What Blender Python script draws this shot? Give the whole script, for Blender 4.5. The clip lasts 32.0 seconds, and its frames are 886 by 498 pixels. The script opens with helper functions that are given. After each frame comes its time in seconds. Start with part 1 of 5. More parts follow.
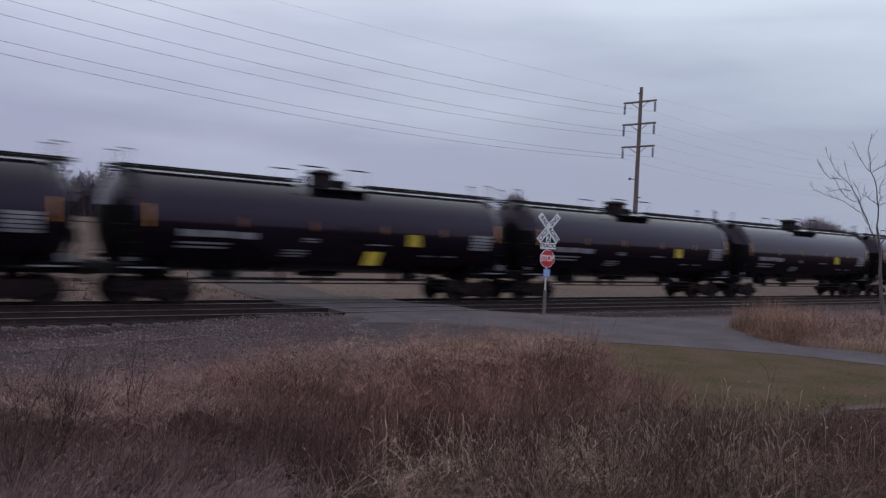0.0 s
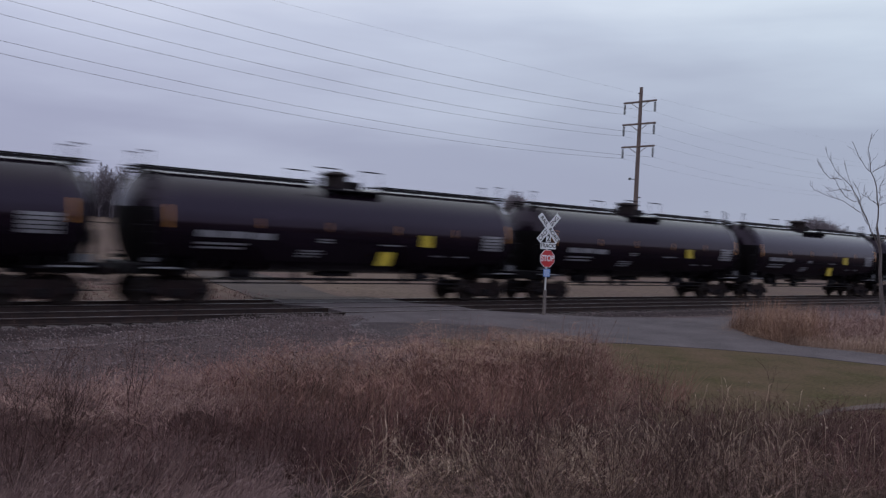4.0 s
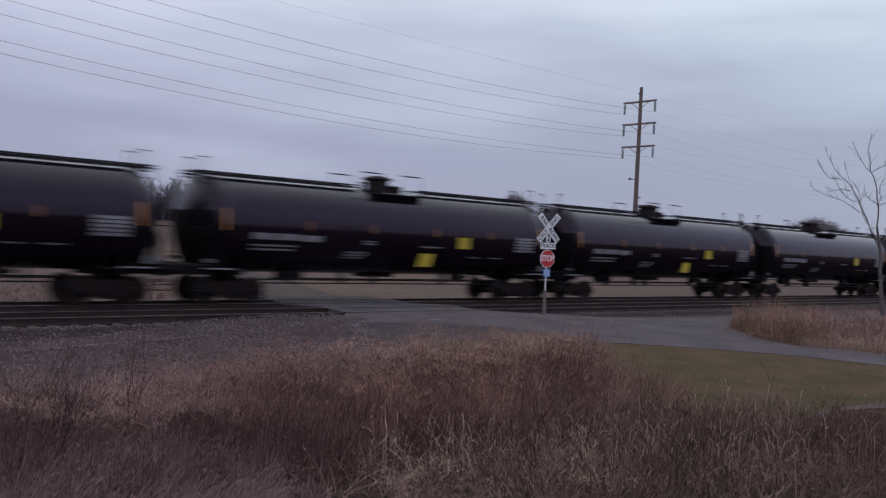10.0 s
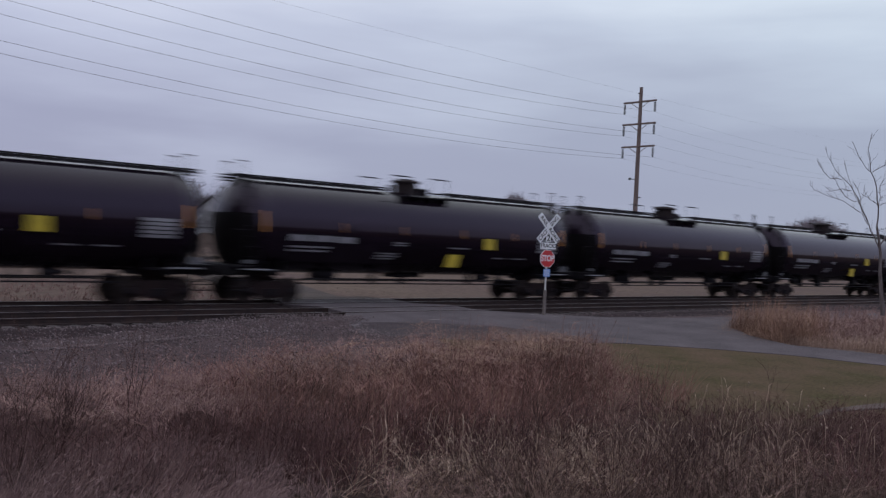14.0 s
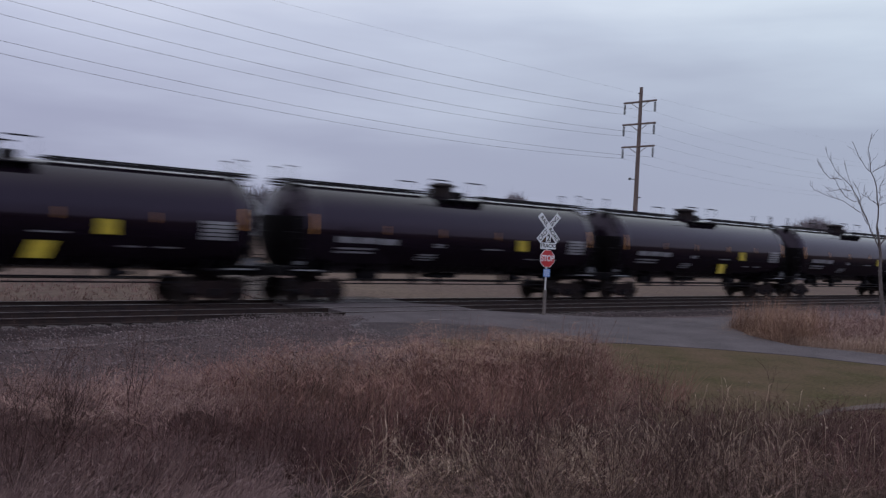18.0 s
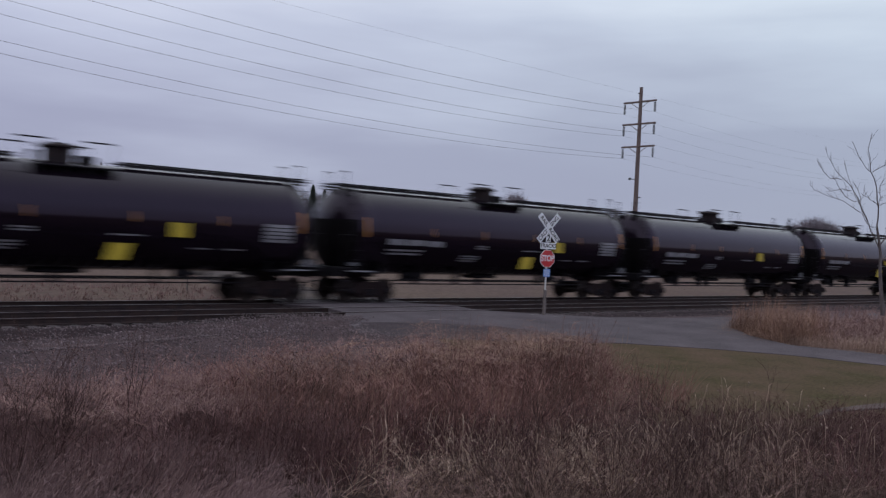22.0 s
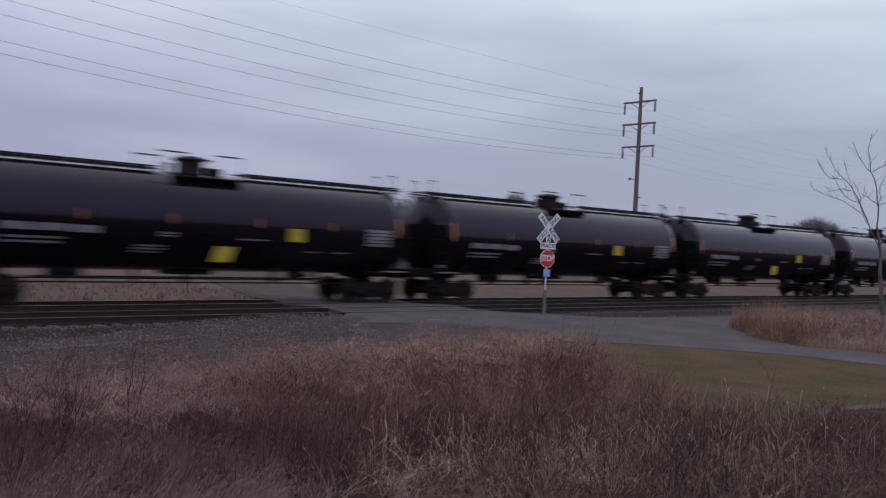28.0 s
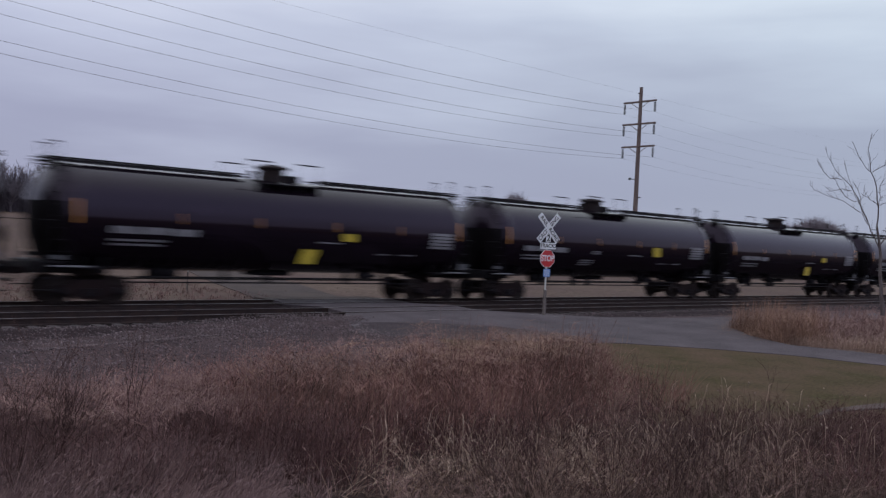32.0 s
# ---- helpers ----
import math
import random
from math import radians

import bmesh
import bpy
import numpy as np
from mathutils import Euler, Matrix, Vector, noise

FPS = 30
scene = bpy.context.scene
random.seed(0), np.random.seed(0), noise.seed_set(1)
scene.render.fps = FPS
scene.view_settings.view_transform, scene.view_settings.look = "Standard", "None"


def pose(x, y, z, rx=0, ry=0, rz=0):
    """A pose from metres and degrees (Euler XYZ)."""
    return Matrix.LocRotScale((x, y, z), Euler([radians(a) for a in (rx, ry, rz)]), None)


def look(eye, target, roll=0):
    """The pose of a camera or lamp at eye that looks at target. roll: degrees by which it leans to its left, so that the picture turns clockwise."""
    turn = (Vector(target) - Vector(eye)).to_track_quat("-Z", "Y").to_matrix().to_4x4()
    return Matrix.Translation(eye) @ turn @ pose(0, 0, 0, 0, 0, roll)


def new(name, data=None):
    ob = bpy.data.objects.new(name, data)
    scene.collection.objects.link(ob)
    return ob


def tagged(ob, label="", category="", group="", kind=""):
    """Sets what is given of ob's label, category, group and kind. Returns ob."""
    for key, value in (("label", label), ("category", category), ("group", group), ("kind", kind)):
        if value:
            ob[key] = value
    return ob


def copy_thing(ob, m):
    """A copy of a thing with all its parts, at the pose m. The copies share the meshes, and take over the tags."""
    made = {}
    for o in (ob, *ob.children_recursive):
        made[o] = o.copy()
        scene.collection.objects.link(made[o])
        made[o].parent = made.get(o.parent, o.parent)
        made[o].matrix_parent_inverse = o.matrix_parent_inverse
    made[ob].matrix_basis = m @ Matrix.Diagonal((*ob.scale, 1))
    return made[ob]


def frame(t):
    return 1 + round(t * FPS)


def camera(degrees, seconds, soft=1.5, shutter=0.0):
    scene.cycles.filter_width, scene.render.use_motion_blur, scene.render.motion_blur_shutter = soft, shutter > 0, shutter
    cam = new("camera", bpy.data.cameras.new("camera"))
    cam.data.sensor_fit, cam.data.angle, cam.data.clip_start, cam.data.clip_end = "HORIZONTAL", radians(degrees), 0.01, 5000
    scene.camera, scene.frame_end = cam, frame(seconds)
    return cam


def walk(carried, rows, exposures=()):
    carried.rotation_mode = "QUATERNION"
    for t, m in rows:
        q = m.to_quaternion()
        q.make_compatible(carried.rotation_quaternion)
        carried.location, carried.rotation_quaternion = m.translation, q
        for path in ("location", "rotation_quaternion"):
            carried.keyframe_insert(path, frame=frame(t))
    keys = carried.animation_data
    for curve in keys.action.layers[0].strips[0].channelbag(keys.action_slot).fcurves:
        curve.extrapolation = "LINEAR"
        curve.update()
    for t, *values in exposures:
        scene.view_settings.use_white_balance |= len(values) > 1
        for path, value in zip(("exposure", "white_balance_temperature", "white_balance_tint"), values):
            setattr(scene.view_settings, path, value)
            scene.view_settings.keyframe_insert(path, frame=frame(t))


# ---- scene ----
# World: x runs along the railway, y away from the viewer, z = 0 at the top of the nearer rails.
EYE_Z = 2.3843
YAW, TILT, ROLL = 0.7112, -0.0099, 2.82
cam = camera(53.67, 32.0, soft=1.3, shutter=0.95)
eye = Vector((0, 0, EYE_Z))
aim = eye + Vector((math.sin(YAW) * math.cos(TILT), math.cos(YAW) * math.cos(TILT), math.sin(TILT))) * 10
walk(cam, [(0.0, look(eye, aim, ROLL)), (32.0, look(eye, aim, ROLL))], exposures=[(0.0, 0.0), (32.0, 0.0)])

# ---- light: overcast dusk ----
SUN_EL, SUN_ROT = radians(22), radians(135)
world = bpy.data.worlds.new("dusk_sky")
scene.world = world
world.use_nodes = True
wn, wl = world.node_tree.nodes, world.node_tree.links
wn.clear()
w_out = wn.new("ShaderNodeOutputWorld")
w_bg = wn.new("ShaderNodeBackground")
w_sky = wn.new("ShaderNodeTexSky")
w_sky.sky_type = "NISHITA"
w_sky.sun_disc = False
w_sky.sun_elevation, w_sky.sun_rotation = SUN_EL, SUN_ROT
w_skys = wn.new("ShaderNodeMix"); w_skys.data_type = "RGBA"; w_skys.blend_type = "MULTIPLY"
w_skys.inputs["Factor"].default_value = 1.0
w_skys.inputs[7].default_value = (0.0035, 0.004, 0.0055, 1)
w_co = wn.new("ShaderNodeTexCoord")
w_sep = wn.new("ShaderNodeSeparateXYZ")
w_map = wn.new("ShaderNodeMapping")
w_map.inputs["Scale"].default_value = (1.1, 1.1, 6.5)
w_map.inputs["Rotation"].default_value = (0.05, -0.06, 0.0)
w_noise = wn.new("ShaderNodeTexNoise")
w_noise.inputs["Scale"].default_value = 1.7
w_noise.inputs["Detail"].default_value = 5.0
w_noise.inputs["Roughness"].default_value = 0.45
w_ramp = wn.new("ShaderNodeValToRGB")
w_ramp.color_ramp.elements[0].position = 0.0
w_ramp.color_ramp.elements[0].color = (0.32, 0.345, 0.46, 1)
w_ramp.color_ramp.elements[1].position = 0.34
w_ramp.color_ramp.elements[1].color = (0.80, 0.885, 0.965, 1)
for q_pos, q_col in ((0.10, (0.345, 0.378, 0.49, 1)), (0.20, (0.50, 0.56, 0.675, 1))):
    q_el = w_ramp.color_ramp.elements.new(q_pos)
    q_el.color = q_col
# towards the low sun behind the cloud the sky stays pale down to the horizon
w_glow = wn.new("ShaderNodeValToRGB")
w_glow.color_ramp.elements[0].position, w_glow.color_ramp.elements[0].color = 0.0, (0.33, 0.335, 0.48, 1)
w_glow.color_ramp.elements[1].position, w_glow.color_ramp.elements[1].color = 0.42, (0.60, 0.67, 0.96, 1)
w_dot = wn.new("ShaderNodeVectorMath"); w_dot.operation = "DOT_PRODUCT"
w_dot.inputs[1].default_value = (math.sin(SUN_ROT + 0.22), math.cos(SUN_ROT + 0.22), 0)
w_side = wn.new("ShaderNodeMapRange"); w_side.interpolation_type = "SMOOTHSTEP"
w_side.inputs["From Min"].default_value, w_side.inputs["From Max"].default_value = 0.1, 0.8
w_both = wn.new("ShaderNodeMix"); w_both.data_type = "RGBA"
w_across = wn.new("ShaderNodeVectorMath"); w_across.operation = "DOT_PRODUCT"
w_across.inputs[1].default_value = (math.cos(YAW), -math.sin(YAW), 0)
w_span = wn.new("ShaderNodeMapRange"); w_span.interpolation_type = "SMOOTHSTEP"
w_span.inputs["From Min"].default_value, w_span.inputs["From Max"].default_value = -0.5, 0.6
w_tint = wn.new("ShaderNodeMix"); w_tint.data_type = "RGBA"
w_tint.inputs[6].default_value, w_tint.inputs[7].default_value = (1.02, 0.97, 1.03, 1), (1.08, 1.10, 1.08, 1)
w_hue = wn.new("ShaderNodeMix"); w_hue.data_type = "RGBA"; w_hue.blend_type = "MULTIPLY"
w_hue.inputs["Factor"].default_value = 1.0
w_add = wn.new("ShaderNodeMath"); w_add.operation = "MULTIPLY_ADD"
w_add.inputs[1].default_value = 0.36
w_off = wn.new("ShaderNodeMath"); w_off.operation = "SUBTRACT"
w_off.inputs[1].default_value = 0.18
w_mix = wn.new("ShaderNodeMix"); w_mix.data_type = "RGBA"; w_mix.blend_type = "ADD"
w_mix.inputs["Factor"].default_value = 1.0
wl.new(w_co.outputs["Generated"], w_sep.inputs[0])
wl.new(w_co.outputs["Generated"], w_map.inputs[0])
wl.new(w_map.outputs[0], w_noise.inputs["Vector"])
wl.new(w_noise.outputs["Fac"], w_add.inputs[0])
wl.new(w_sep.outputs["Z"], w_add.inputs[2])
wl.new(w_add.outputs[0], w_off.inputs[0])
wl.new(w_off.outputs[0], w_ramp.inputs[0])
wl.new(w_sky.outputs[0], w_skys.inputs[6])
wl.new(w_skys.outputs[2], w_mix.inputs[6])
wl.new(w_off.outputs[0], w_glow.inputs[0])
wl.new(w_co.outputs["Generated"], w_dot.inputs[0])
wl.new(w_dot.outputs["Value"], w_side.inputs["Value"])
wl.new(w_side.outputs[0], w_both.inputs["Factor"])
wl.new(w_co.outputs["Generated"], w_across.inputs[0])
wl.new(w_across.outputs["Value"], w_span.inputs["Value"])
wl.new(w_span.outputs[0], w_tint.inputs["Factor"])
wl.new(w_ramp.outputs[0], w_hue.inputs[6])
wl.new(w_tint.outputs[2], w_hue.inputs[7])
wl.new(w_hue.outputs[2], w_both.inputs[6])
wl.new(w_glow.outputs[0], w_both.inputs[7])
wl.new(w_both.outputs[2], w_mix.inputs[7])
wl.new(w_mix.outputs[2], w_bg.inputs[0])
wl.new(w_bg.outputs[0], w_out.inputs[0])
w_bg.inputs[1].default_value = 1.0

sun_data = bpy.data.lights.new("sun", "SUN")
sun_data.energy, sun_data.angle, sun_data.color = 0.35, radians(140), (1.0, 0.95, 0.94)
sun = new("sun", sun_data)
sun.matrix_world = look((60 * math.sin(SUN_ROT), 60 * math.cos(SUN_ROT), 60 * math.tan(SUN_EL)), (0, 0, 0))


# ---- materials ----
def mat(name, col, rough=0.7, metal=0.0, var=0.25, scale=6.0, fine=60.0, bump=0.2, col2=None, island=0.0, rand=0.0, spec=0.5, coords="Object", stretch=(1, 1, 1), fresh=0.5):
    """Procedural surface: a base colour, broad stains towards col2, fine grain and relief; island and rand vary loose pieces."""
    m = bpy.data.materials.new(name)
    m.use_nodes = True
    n, l = m.node_tree.nodes, m.node_tree.links
    b = n["Principled BSDF"]
    b.inputs["Roughness"].default_value = rough
    b.inputs["Metallic"].default_value = metal
    b.inputs["Specular IOR Level"].default_value = spec
    co = n.new("ShaderNodeTexCoord")
    mp = n.new("ShaderNodeMapping")
    mp.inputs["Scale"].default_value = stretch
    l.new(co.outputs[coords], mp.inputs[0])
    big = n.new("ShaderNodeTexNoise")
    big.inputs["Scale"].default_value = scale
    big.inputs["Detail"].default_value = 5
    tiny = n.new("ShaderNodeTexNoise")
    tiny.inputs["Scale"].default_value = fine
    tiny.inputs["Detail"].default_value = 3
    l.new(mp.outputs[0], big.inputs["Vector"])
    l.new(mp.outputs[0], tiny.inputs["Vector"])
    ramp = n.new("ShaderNodeMapRange")
    ramp.inputs["From Min"].default_value, ramp.inputs["From Max"].default_value = fresh - 0.18, fresh + 0.18
    l.new(big.outputs["Fac"], ramp.inputs["Value"])
    mix = n.new("ShaderNodeMix"); mix.data_type = "RGBA"
    mix.inputs[6].default_value = (*col, 1)
    mix.inputs[7].default_value = (*(col2 or tuple(c * (1 - var) for c in col)), 1)
    l.new(ramp.outputs[0], mix.inputs["Factor"])
    hsv = n.new("ShaderNodeHueSaturation")
    l.new(mix.outputs[2], hsv.inputs["Color"])
    grain = n.new("ShaderNodeMapRange")
    grain.inputs["From Min"].default_value, grain.inputs["From Max"].default_value = 0.25, 0.75
    grain.inputs["To Min"].default_value, grain.inputs["To Max"].default_value = 1 - var, 1 + var
    l.new(tiny.outputs["Fac"], grain.inputs["Value"])
    last = grain.outputs[0]
    for amount, kind, sock in ((island, "ShaderNodeNewGeometry", "Random Per Island"), (rand, "ShaderNodeObjectInfo", "Random")):
        if amount:
            src = n.new(kind)
            mr = n.new("ShaderNodeMapRange")
            mr.inputs["To Min"].default_value, mr.inputs["To Max"].default_value = 1 - amount, 1 + amount
            l.new(src.outputs[sock], mr.inputs["Value"])
            mul = n.new("ShaderNodeMath"); mul.operation = "MULTIPLY"
            l.new(last, mul.inputs[0]); l.new(mr.outputs[0], mul.inputs[1])
            last = mul.outputs[0]
    l.new(last, hsv.inputs["Value"])
    l.new(hsv.outputs[0], b.inputs["Base Color"])
    if bump:
        bp = n.new("ShaderNodeBump")
        bp.inputs["Strength"].default_value = bump
        bp.inputs["Distance"].default_value = 0.02
        l.new(tiny.outputs["Fac"], bp.inputs["Height"])
        l.new(bp.outputs[0], b.inputs["Normal"])
    return m


def straw(name, cols, rough=0.85):
    """Dry stalks: each stalk takes one of the given colours."""
    m = bpy.data.materials.new(name)
    m.use_nodes = True
    n, l = m.node_tree.nodes, m.node_tree.links
    b = n["Principled BSDF"]
    b.inputs["Roughness"].default_value = rough
    b.inputs["Specular IOR Level"].default_value = 0.12
    g = n.new("ShaderNodeNewGeometry")
    r = n.new("ShaderNodeValToRGB")
    e = r.color_ramp.elements
    e[0].color, e[1].color = (*cols[0], 1), (*cols[-1], 1)
    for i, c in enumerate(cols[1:-1], 1):
        e.new(i / (len(cols) - 1)).color = (*c, 1)
    l.new(g.outputs["Random Per Island"], r.inputs[0])
    co = n.new("ShaderNodeTexCoord")
    nz = n.new("ShaderNodeTexNoise")
    nz.inputs["Scale"].default_value = 0.7
    nz.inputs["Detail"].default_value = 4
    l.new(co.outputs["Object"], nz.inputs["Vector"])
    mr = n.new("ShaderNodeMapRange")
    mr.inputs["From Min"].default_value, mr.inputs["From Max"].default_value = 0.3, 0.7
    mr.inputs["To Min"].default_value, mr.inputs["To Max"].default_value = 0.7, 1.3
    l.new(nz.outputs["Fac"], mr.inputs["Value"])
    h = n.new("ShaderNodeHueSaturation")
    l.new(r.outputs[0], h.inputs["Color"])
    l.new(mr.outputs[0], h.inputs["Value"])
    l.new(h.outputs[0], b.inputs["Base Color"])
    return m


M_TANK = mat("black_tank_paint", (0.0055, 0.0034, 0.0056), 0.13, 0, 0.2, 1.2, 2.6, 0.07, (0.0085, 0.0050, 0.0090), spec=0.30, stretch=(0.4, 1, 1))
M_TANK.node_tree.nodes["Principled BSDF"].inputs["Specular Tint"].default_value = (0.92, 0.77, 1.0, 1)
M_BLACK = mat("black_steel", (0.0075, 0.0055, 0.0075), 0.6, 0, 0.3, 3, 50, 0.2, (0.010, 0.0085, 0.011), spec=0.15)
# near-black that stands in for dark ground mirrored in the tank heads
M_DARKREFLECT = mat("dark_reflection_shield", (0.0035, 0.0026, 0.0035), 0.75, 0, 0.3, 2, 40, 0.1, (0.006, 0.0042, 0.005), spec=0.06)
M_TRUCK = mat("grimy_cast_steel", (0.012, 0.0075, 0.008), 0.85, 0, 0.35, 4, 50, 0.3, (0.019, 0.011, 0.011), spec=0.12)
M_WHEEL = mat("brown_wheel_steel", (0.016, 0.012, 0.012), 0.75, 0.1, 0.3, 5, 60, 0.2, (0.026, 0.017, 0.015), spec=0.2)
M_WHITE = mat("white_stencil_paint", (0.23, 0.225, 0.24), 0.6, 0, 0.3, 5, 60, 0.0, (0.14, 0.135, 0.145))
M_YELLOW = mat("yellow_placard", (0.43, 0.31, 0.010), 0.55, 0, 0.2, 5, 60, 0.0, (0.31, 0.235, 0.010))
M_ORANGE = mat("amber_reflector", (0.30, 0.125, 0.014), 0.5, 0, 0.3, 5, 60, 0.0, (0.20, 0.07, 0.02))
M_ENDORANGE = mat("bright_amber_reflector", (0.52, 0.22, 0.04), 0.5, 0, 0.3, 5, 60, 0.0, (0.34, 0.13, 0.03))
M_GREYST = mat("grey_handrail_steel", (0.10, 0.10, 0.11), 0.6, 0, 0.2, 6, 60, 0.1)
M_RAIL = mat("rusty_rail", (0.026, 0.018, 0.018), 0.7, 0.1, 0.3, 4, 50, 0.2, (0.045, 0.028, 0.024), spec=0.2)
M_RAILTOP = mat("polished_railhead", (0.27, 0.25, 0.255), 0.38, 0.9, 0.15, 3, 60, 0.05, (0.2, 0.18, 0.18))
M_TIE = mat("creosoted_tie", (0.040, 0.029, 0.029), 0.9, 0, 0.35, 5, 40, 0.5, (0.054, 0.040, 0.040), rand=0.3, stretch=(6, 1, 6))
M_BALLAST = mat("ballast_bed", (0.076, 0.049, 0.051), 0.95, 0, 0.5, 0.9, 25, 1.0, (0.046, 0.029, 0.031), spec=0.15)
M_TRACKBED = mat("stained_track_ballast", (0.042, 0.028, 0.030), 0.95, 0, 0.5, 1.5, 25, 1.0, (0.027, 0.018, 0.019), spec=0.12)
M_STONE = mat("ballast_stones", (0.152, 0.116, 0.118), 0.95, 0, 0.3, 0.8, 30, 0.3, (0.092, 0.066, 0.069), island=0.55)
M_ASPHALT = mat("worn_asphalt", (0.100, 0.080, 0.087), 0.92, 0, 0.35, 0.7, 50, 0.6, (0.062, 0.049, 0.054), spec=0.2)
M_WASH = mat("gravel_dust", (0.066, 0.050, 0.054), 0.95, 0, 0.35, 1.1, 40, 0.6, (0.044, 0.033, 0.036), spec=0.12)
M_CHIP = mat("pale_chippings", (0.20, 0.17, 0.175), 0.9, 0, 0.3, 4, 60, 0.3, (0.13, 0.11, 0.115), spec=0.15)
M_PALEPATH = mat("pale_concrete", (0.125, 0.098, 0.090), 1.0, 0, 0.3, 1.5, 60, 0.3, (0.085, 0.066, 0.060), spec=0.05)
M_DIRT = mat("trodden_dirt", (0.066, 0.052, 0.050), 0.95, 0, 0.35, 1.0, 40, 0.5, (0.085, 0.066, 0.058), spec=0.1)
M_PATCH = mat("asphalt_patch", (0.050, 0.042, 0.046), 0.9, 0, 0.25, 1.5, 90, 0.4, spec=0.2)
M_SOIL = mat("dry_field_ground", (0.096, 0.061, 0.055), 0.95, 0, 0.35, 0.12, 4, 0.6, (0.118, 0.082, 0.062), spec=0.1)
M_LAWN = mat("dormant_lawn", (0.058, 0.045, 0.019), 0.95, 0, 0.4, 0.8, 14, 0.8, (0.098, 0.062, 0.040), spec=0.08)
M_WOOD = mat("weathered_pole_wood", (0.165, 0.122, 0.112), 0.85, 0, 0.3, 1.5, 30, 0.4, (0.125, 0.092, 0.085), stretch=(4, 4, 0.5))
M_INSUL = mat("dark_insulator", (0.03, 0.03, 0.035), 0.3, 0, 0.1, 5, 60, 0.0)
M_WIRE = mat("aluminium_cable", (0.16, 0.15, 0.15), 0.5, 0.3, 0.1, 5, 60, 0.0)
M_SIGNW = mat("sign_white", (0.72, 0.73, 0.74), 0.5, 0, 0.06, 4, 60, 0.0)
M_SIGNK = mat("sign_black", (0.015, 0.015, 0.016), 0.5, 0, 0.1, 4, 60, 0.0)
M_SIGNR = mat("sign_red", (0.50, 0.02, 0.025), 0.45, 0, 0.08, 4, 60, 0.0, (0.42, 0.02, 0.025))
M_SIGNB = mat("sign_blue", (0.14, 0.25, 0.52), 0.5, 0, 0.08, 4, 60, 0.0)
M_GALV = mat("galvanised_steel", (0.52, 0.51, 0.50), 0.6, 0.1, 0.15, 5, 60, 0.1, (0.42, 0.41, 0.40))
M_POSTLOW = mat("weathered_post_wood", (0.16, 0.13, 0.12), 0.9, 0, 0.3, 6, 60, 0.3)
M_BARK = mat("grey_bark", (0.15, 0.128, 0.132), 0.9, 0, 0.3, 6, 50, 0.5, (0.085, 0.066, 0.062), spec=0.15, stretch=(2, 2, 0.6))
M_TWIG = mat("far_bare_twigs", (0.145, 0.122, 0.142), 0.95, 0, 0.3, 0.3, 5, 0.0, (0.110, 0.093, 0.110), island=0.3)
# paler copy of the far twigs, with the haze put into its colour
M_HAZETWIG = mat("haze_paled_far_twigs", (0.25, 0.21, 0.235), 0.95, 0, 0.3, 0.3, 5, 0.0, (0.19, 0.16, 0.18), island=0.25)
M_CONIFER = mat("conifer_needles", (0.020, 0.028, 0.020), 0.95, 0, 0.3, 0.6, 8, 0.0, (0.03, 0.036, 0.026), island=0.35)
M_THATCH = mat("dark_thatch_soil", (0.036, 0.022, 0.020), 0.95, 0, 0.35, 1.2, 30, 0.8, (0.062, 0.039, 0.033), spec=0.1)
M_RUSTBLACK = mat("rusty_black_steel", (0.014, 0.010, 0.012), 0.8, 0, 0.35, 3, 40, 0.2, (0.024, 0.016, 0.016), spec=0.2)
M_WOODS = mat("far_woods", (0.112, 0.094, 0.112), 0.95, 0, 0.3, 0.1, 2, 0.0, (0.086, 0.073, 0.090), island=0.3, spec=0.1)
M_STEM = mat("dark_dry_stem", (0.085, 0.048, 0.042), 0.9, 0, 0.3, 8, 60, 0.0, (0.055, 0.032, 0.030), spec=0.1)
M_STEMPALE = mat("pale_dry_stem", (0.30, 0.20, 0.15), 0.9, 0, 0.3, 8, 60, 0.0, (0.2, 0.13, 0.1), spec=0.1)
M_STRAW = straw("bright_straw", [(0.232, 0.148, 0.116), (0.327, 0.221, 0.170), (0.172, 0.107, 0.087)])
M_GREYGRASS = straw("grey_matted_grass", [(0.194, 0.122, 0.119), (0.320, 0.209, 0.196), (0.097, 0.059, 0.059), (0.242, 0.157, 0.148)])
M_HOUSEW = mat("house_siding", (0.33, 0.32, 0.34), 0.7, 0, 0.08, 1, 20, 0.1)
M_ROOF = mat("house_roof", (0.09, 0.085, 0.09), 0.9, 0, 0.2, 1, 20, 0.2)
M_RUSSET = straw("russet_bluestem", [(0.190, 0.093, 0.079), (0.247, 0.129, 0.106), (0.104, 0.054, 0.050), (0.323, 0.186, 0.144), (0.199, 0.097, 0.081), (0.123, 0.065, 0.060)])
M_ORANGEGRASS = straw("orange_bluestem", [(0.28, 0.160, 0.110), (0.34, 0.212, 0.150), (0.16, 0.092, 0.073), (0.24, 0.138, 0.102)])
M_BROWN = straw("brown_dead_grass", [(0.167, 0.093, 0.090), (0.245, 0.145, 0.135), (0.098, 0.053, 0.054), (0.304, 0.192, 0.169)])
M_BLEACHED = straw("bleached_straw", [(0.410, 0.292, 0.223), (0.529, 0.392, 0.302), (0.324, 0.223, 0.170)])
M_TUSSOCK = straw("tussock_grass", [(0.112, 0.068, 0.060), (0.202, 0.130, 0.109), (0.050, 0.029, 0.028), (0.084, 0.050, 0.045)])
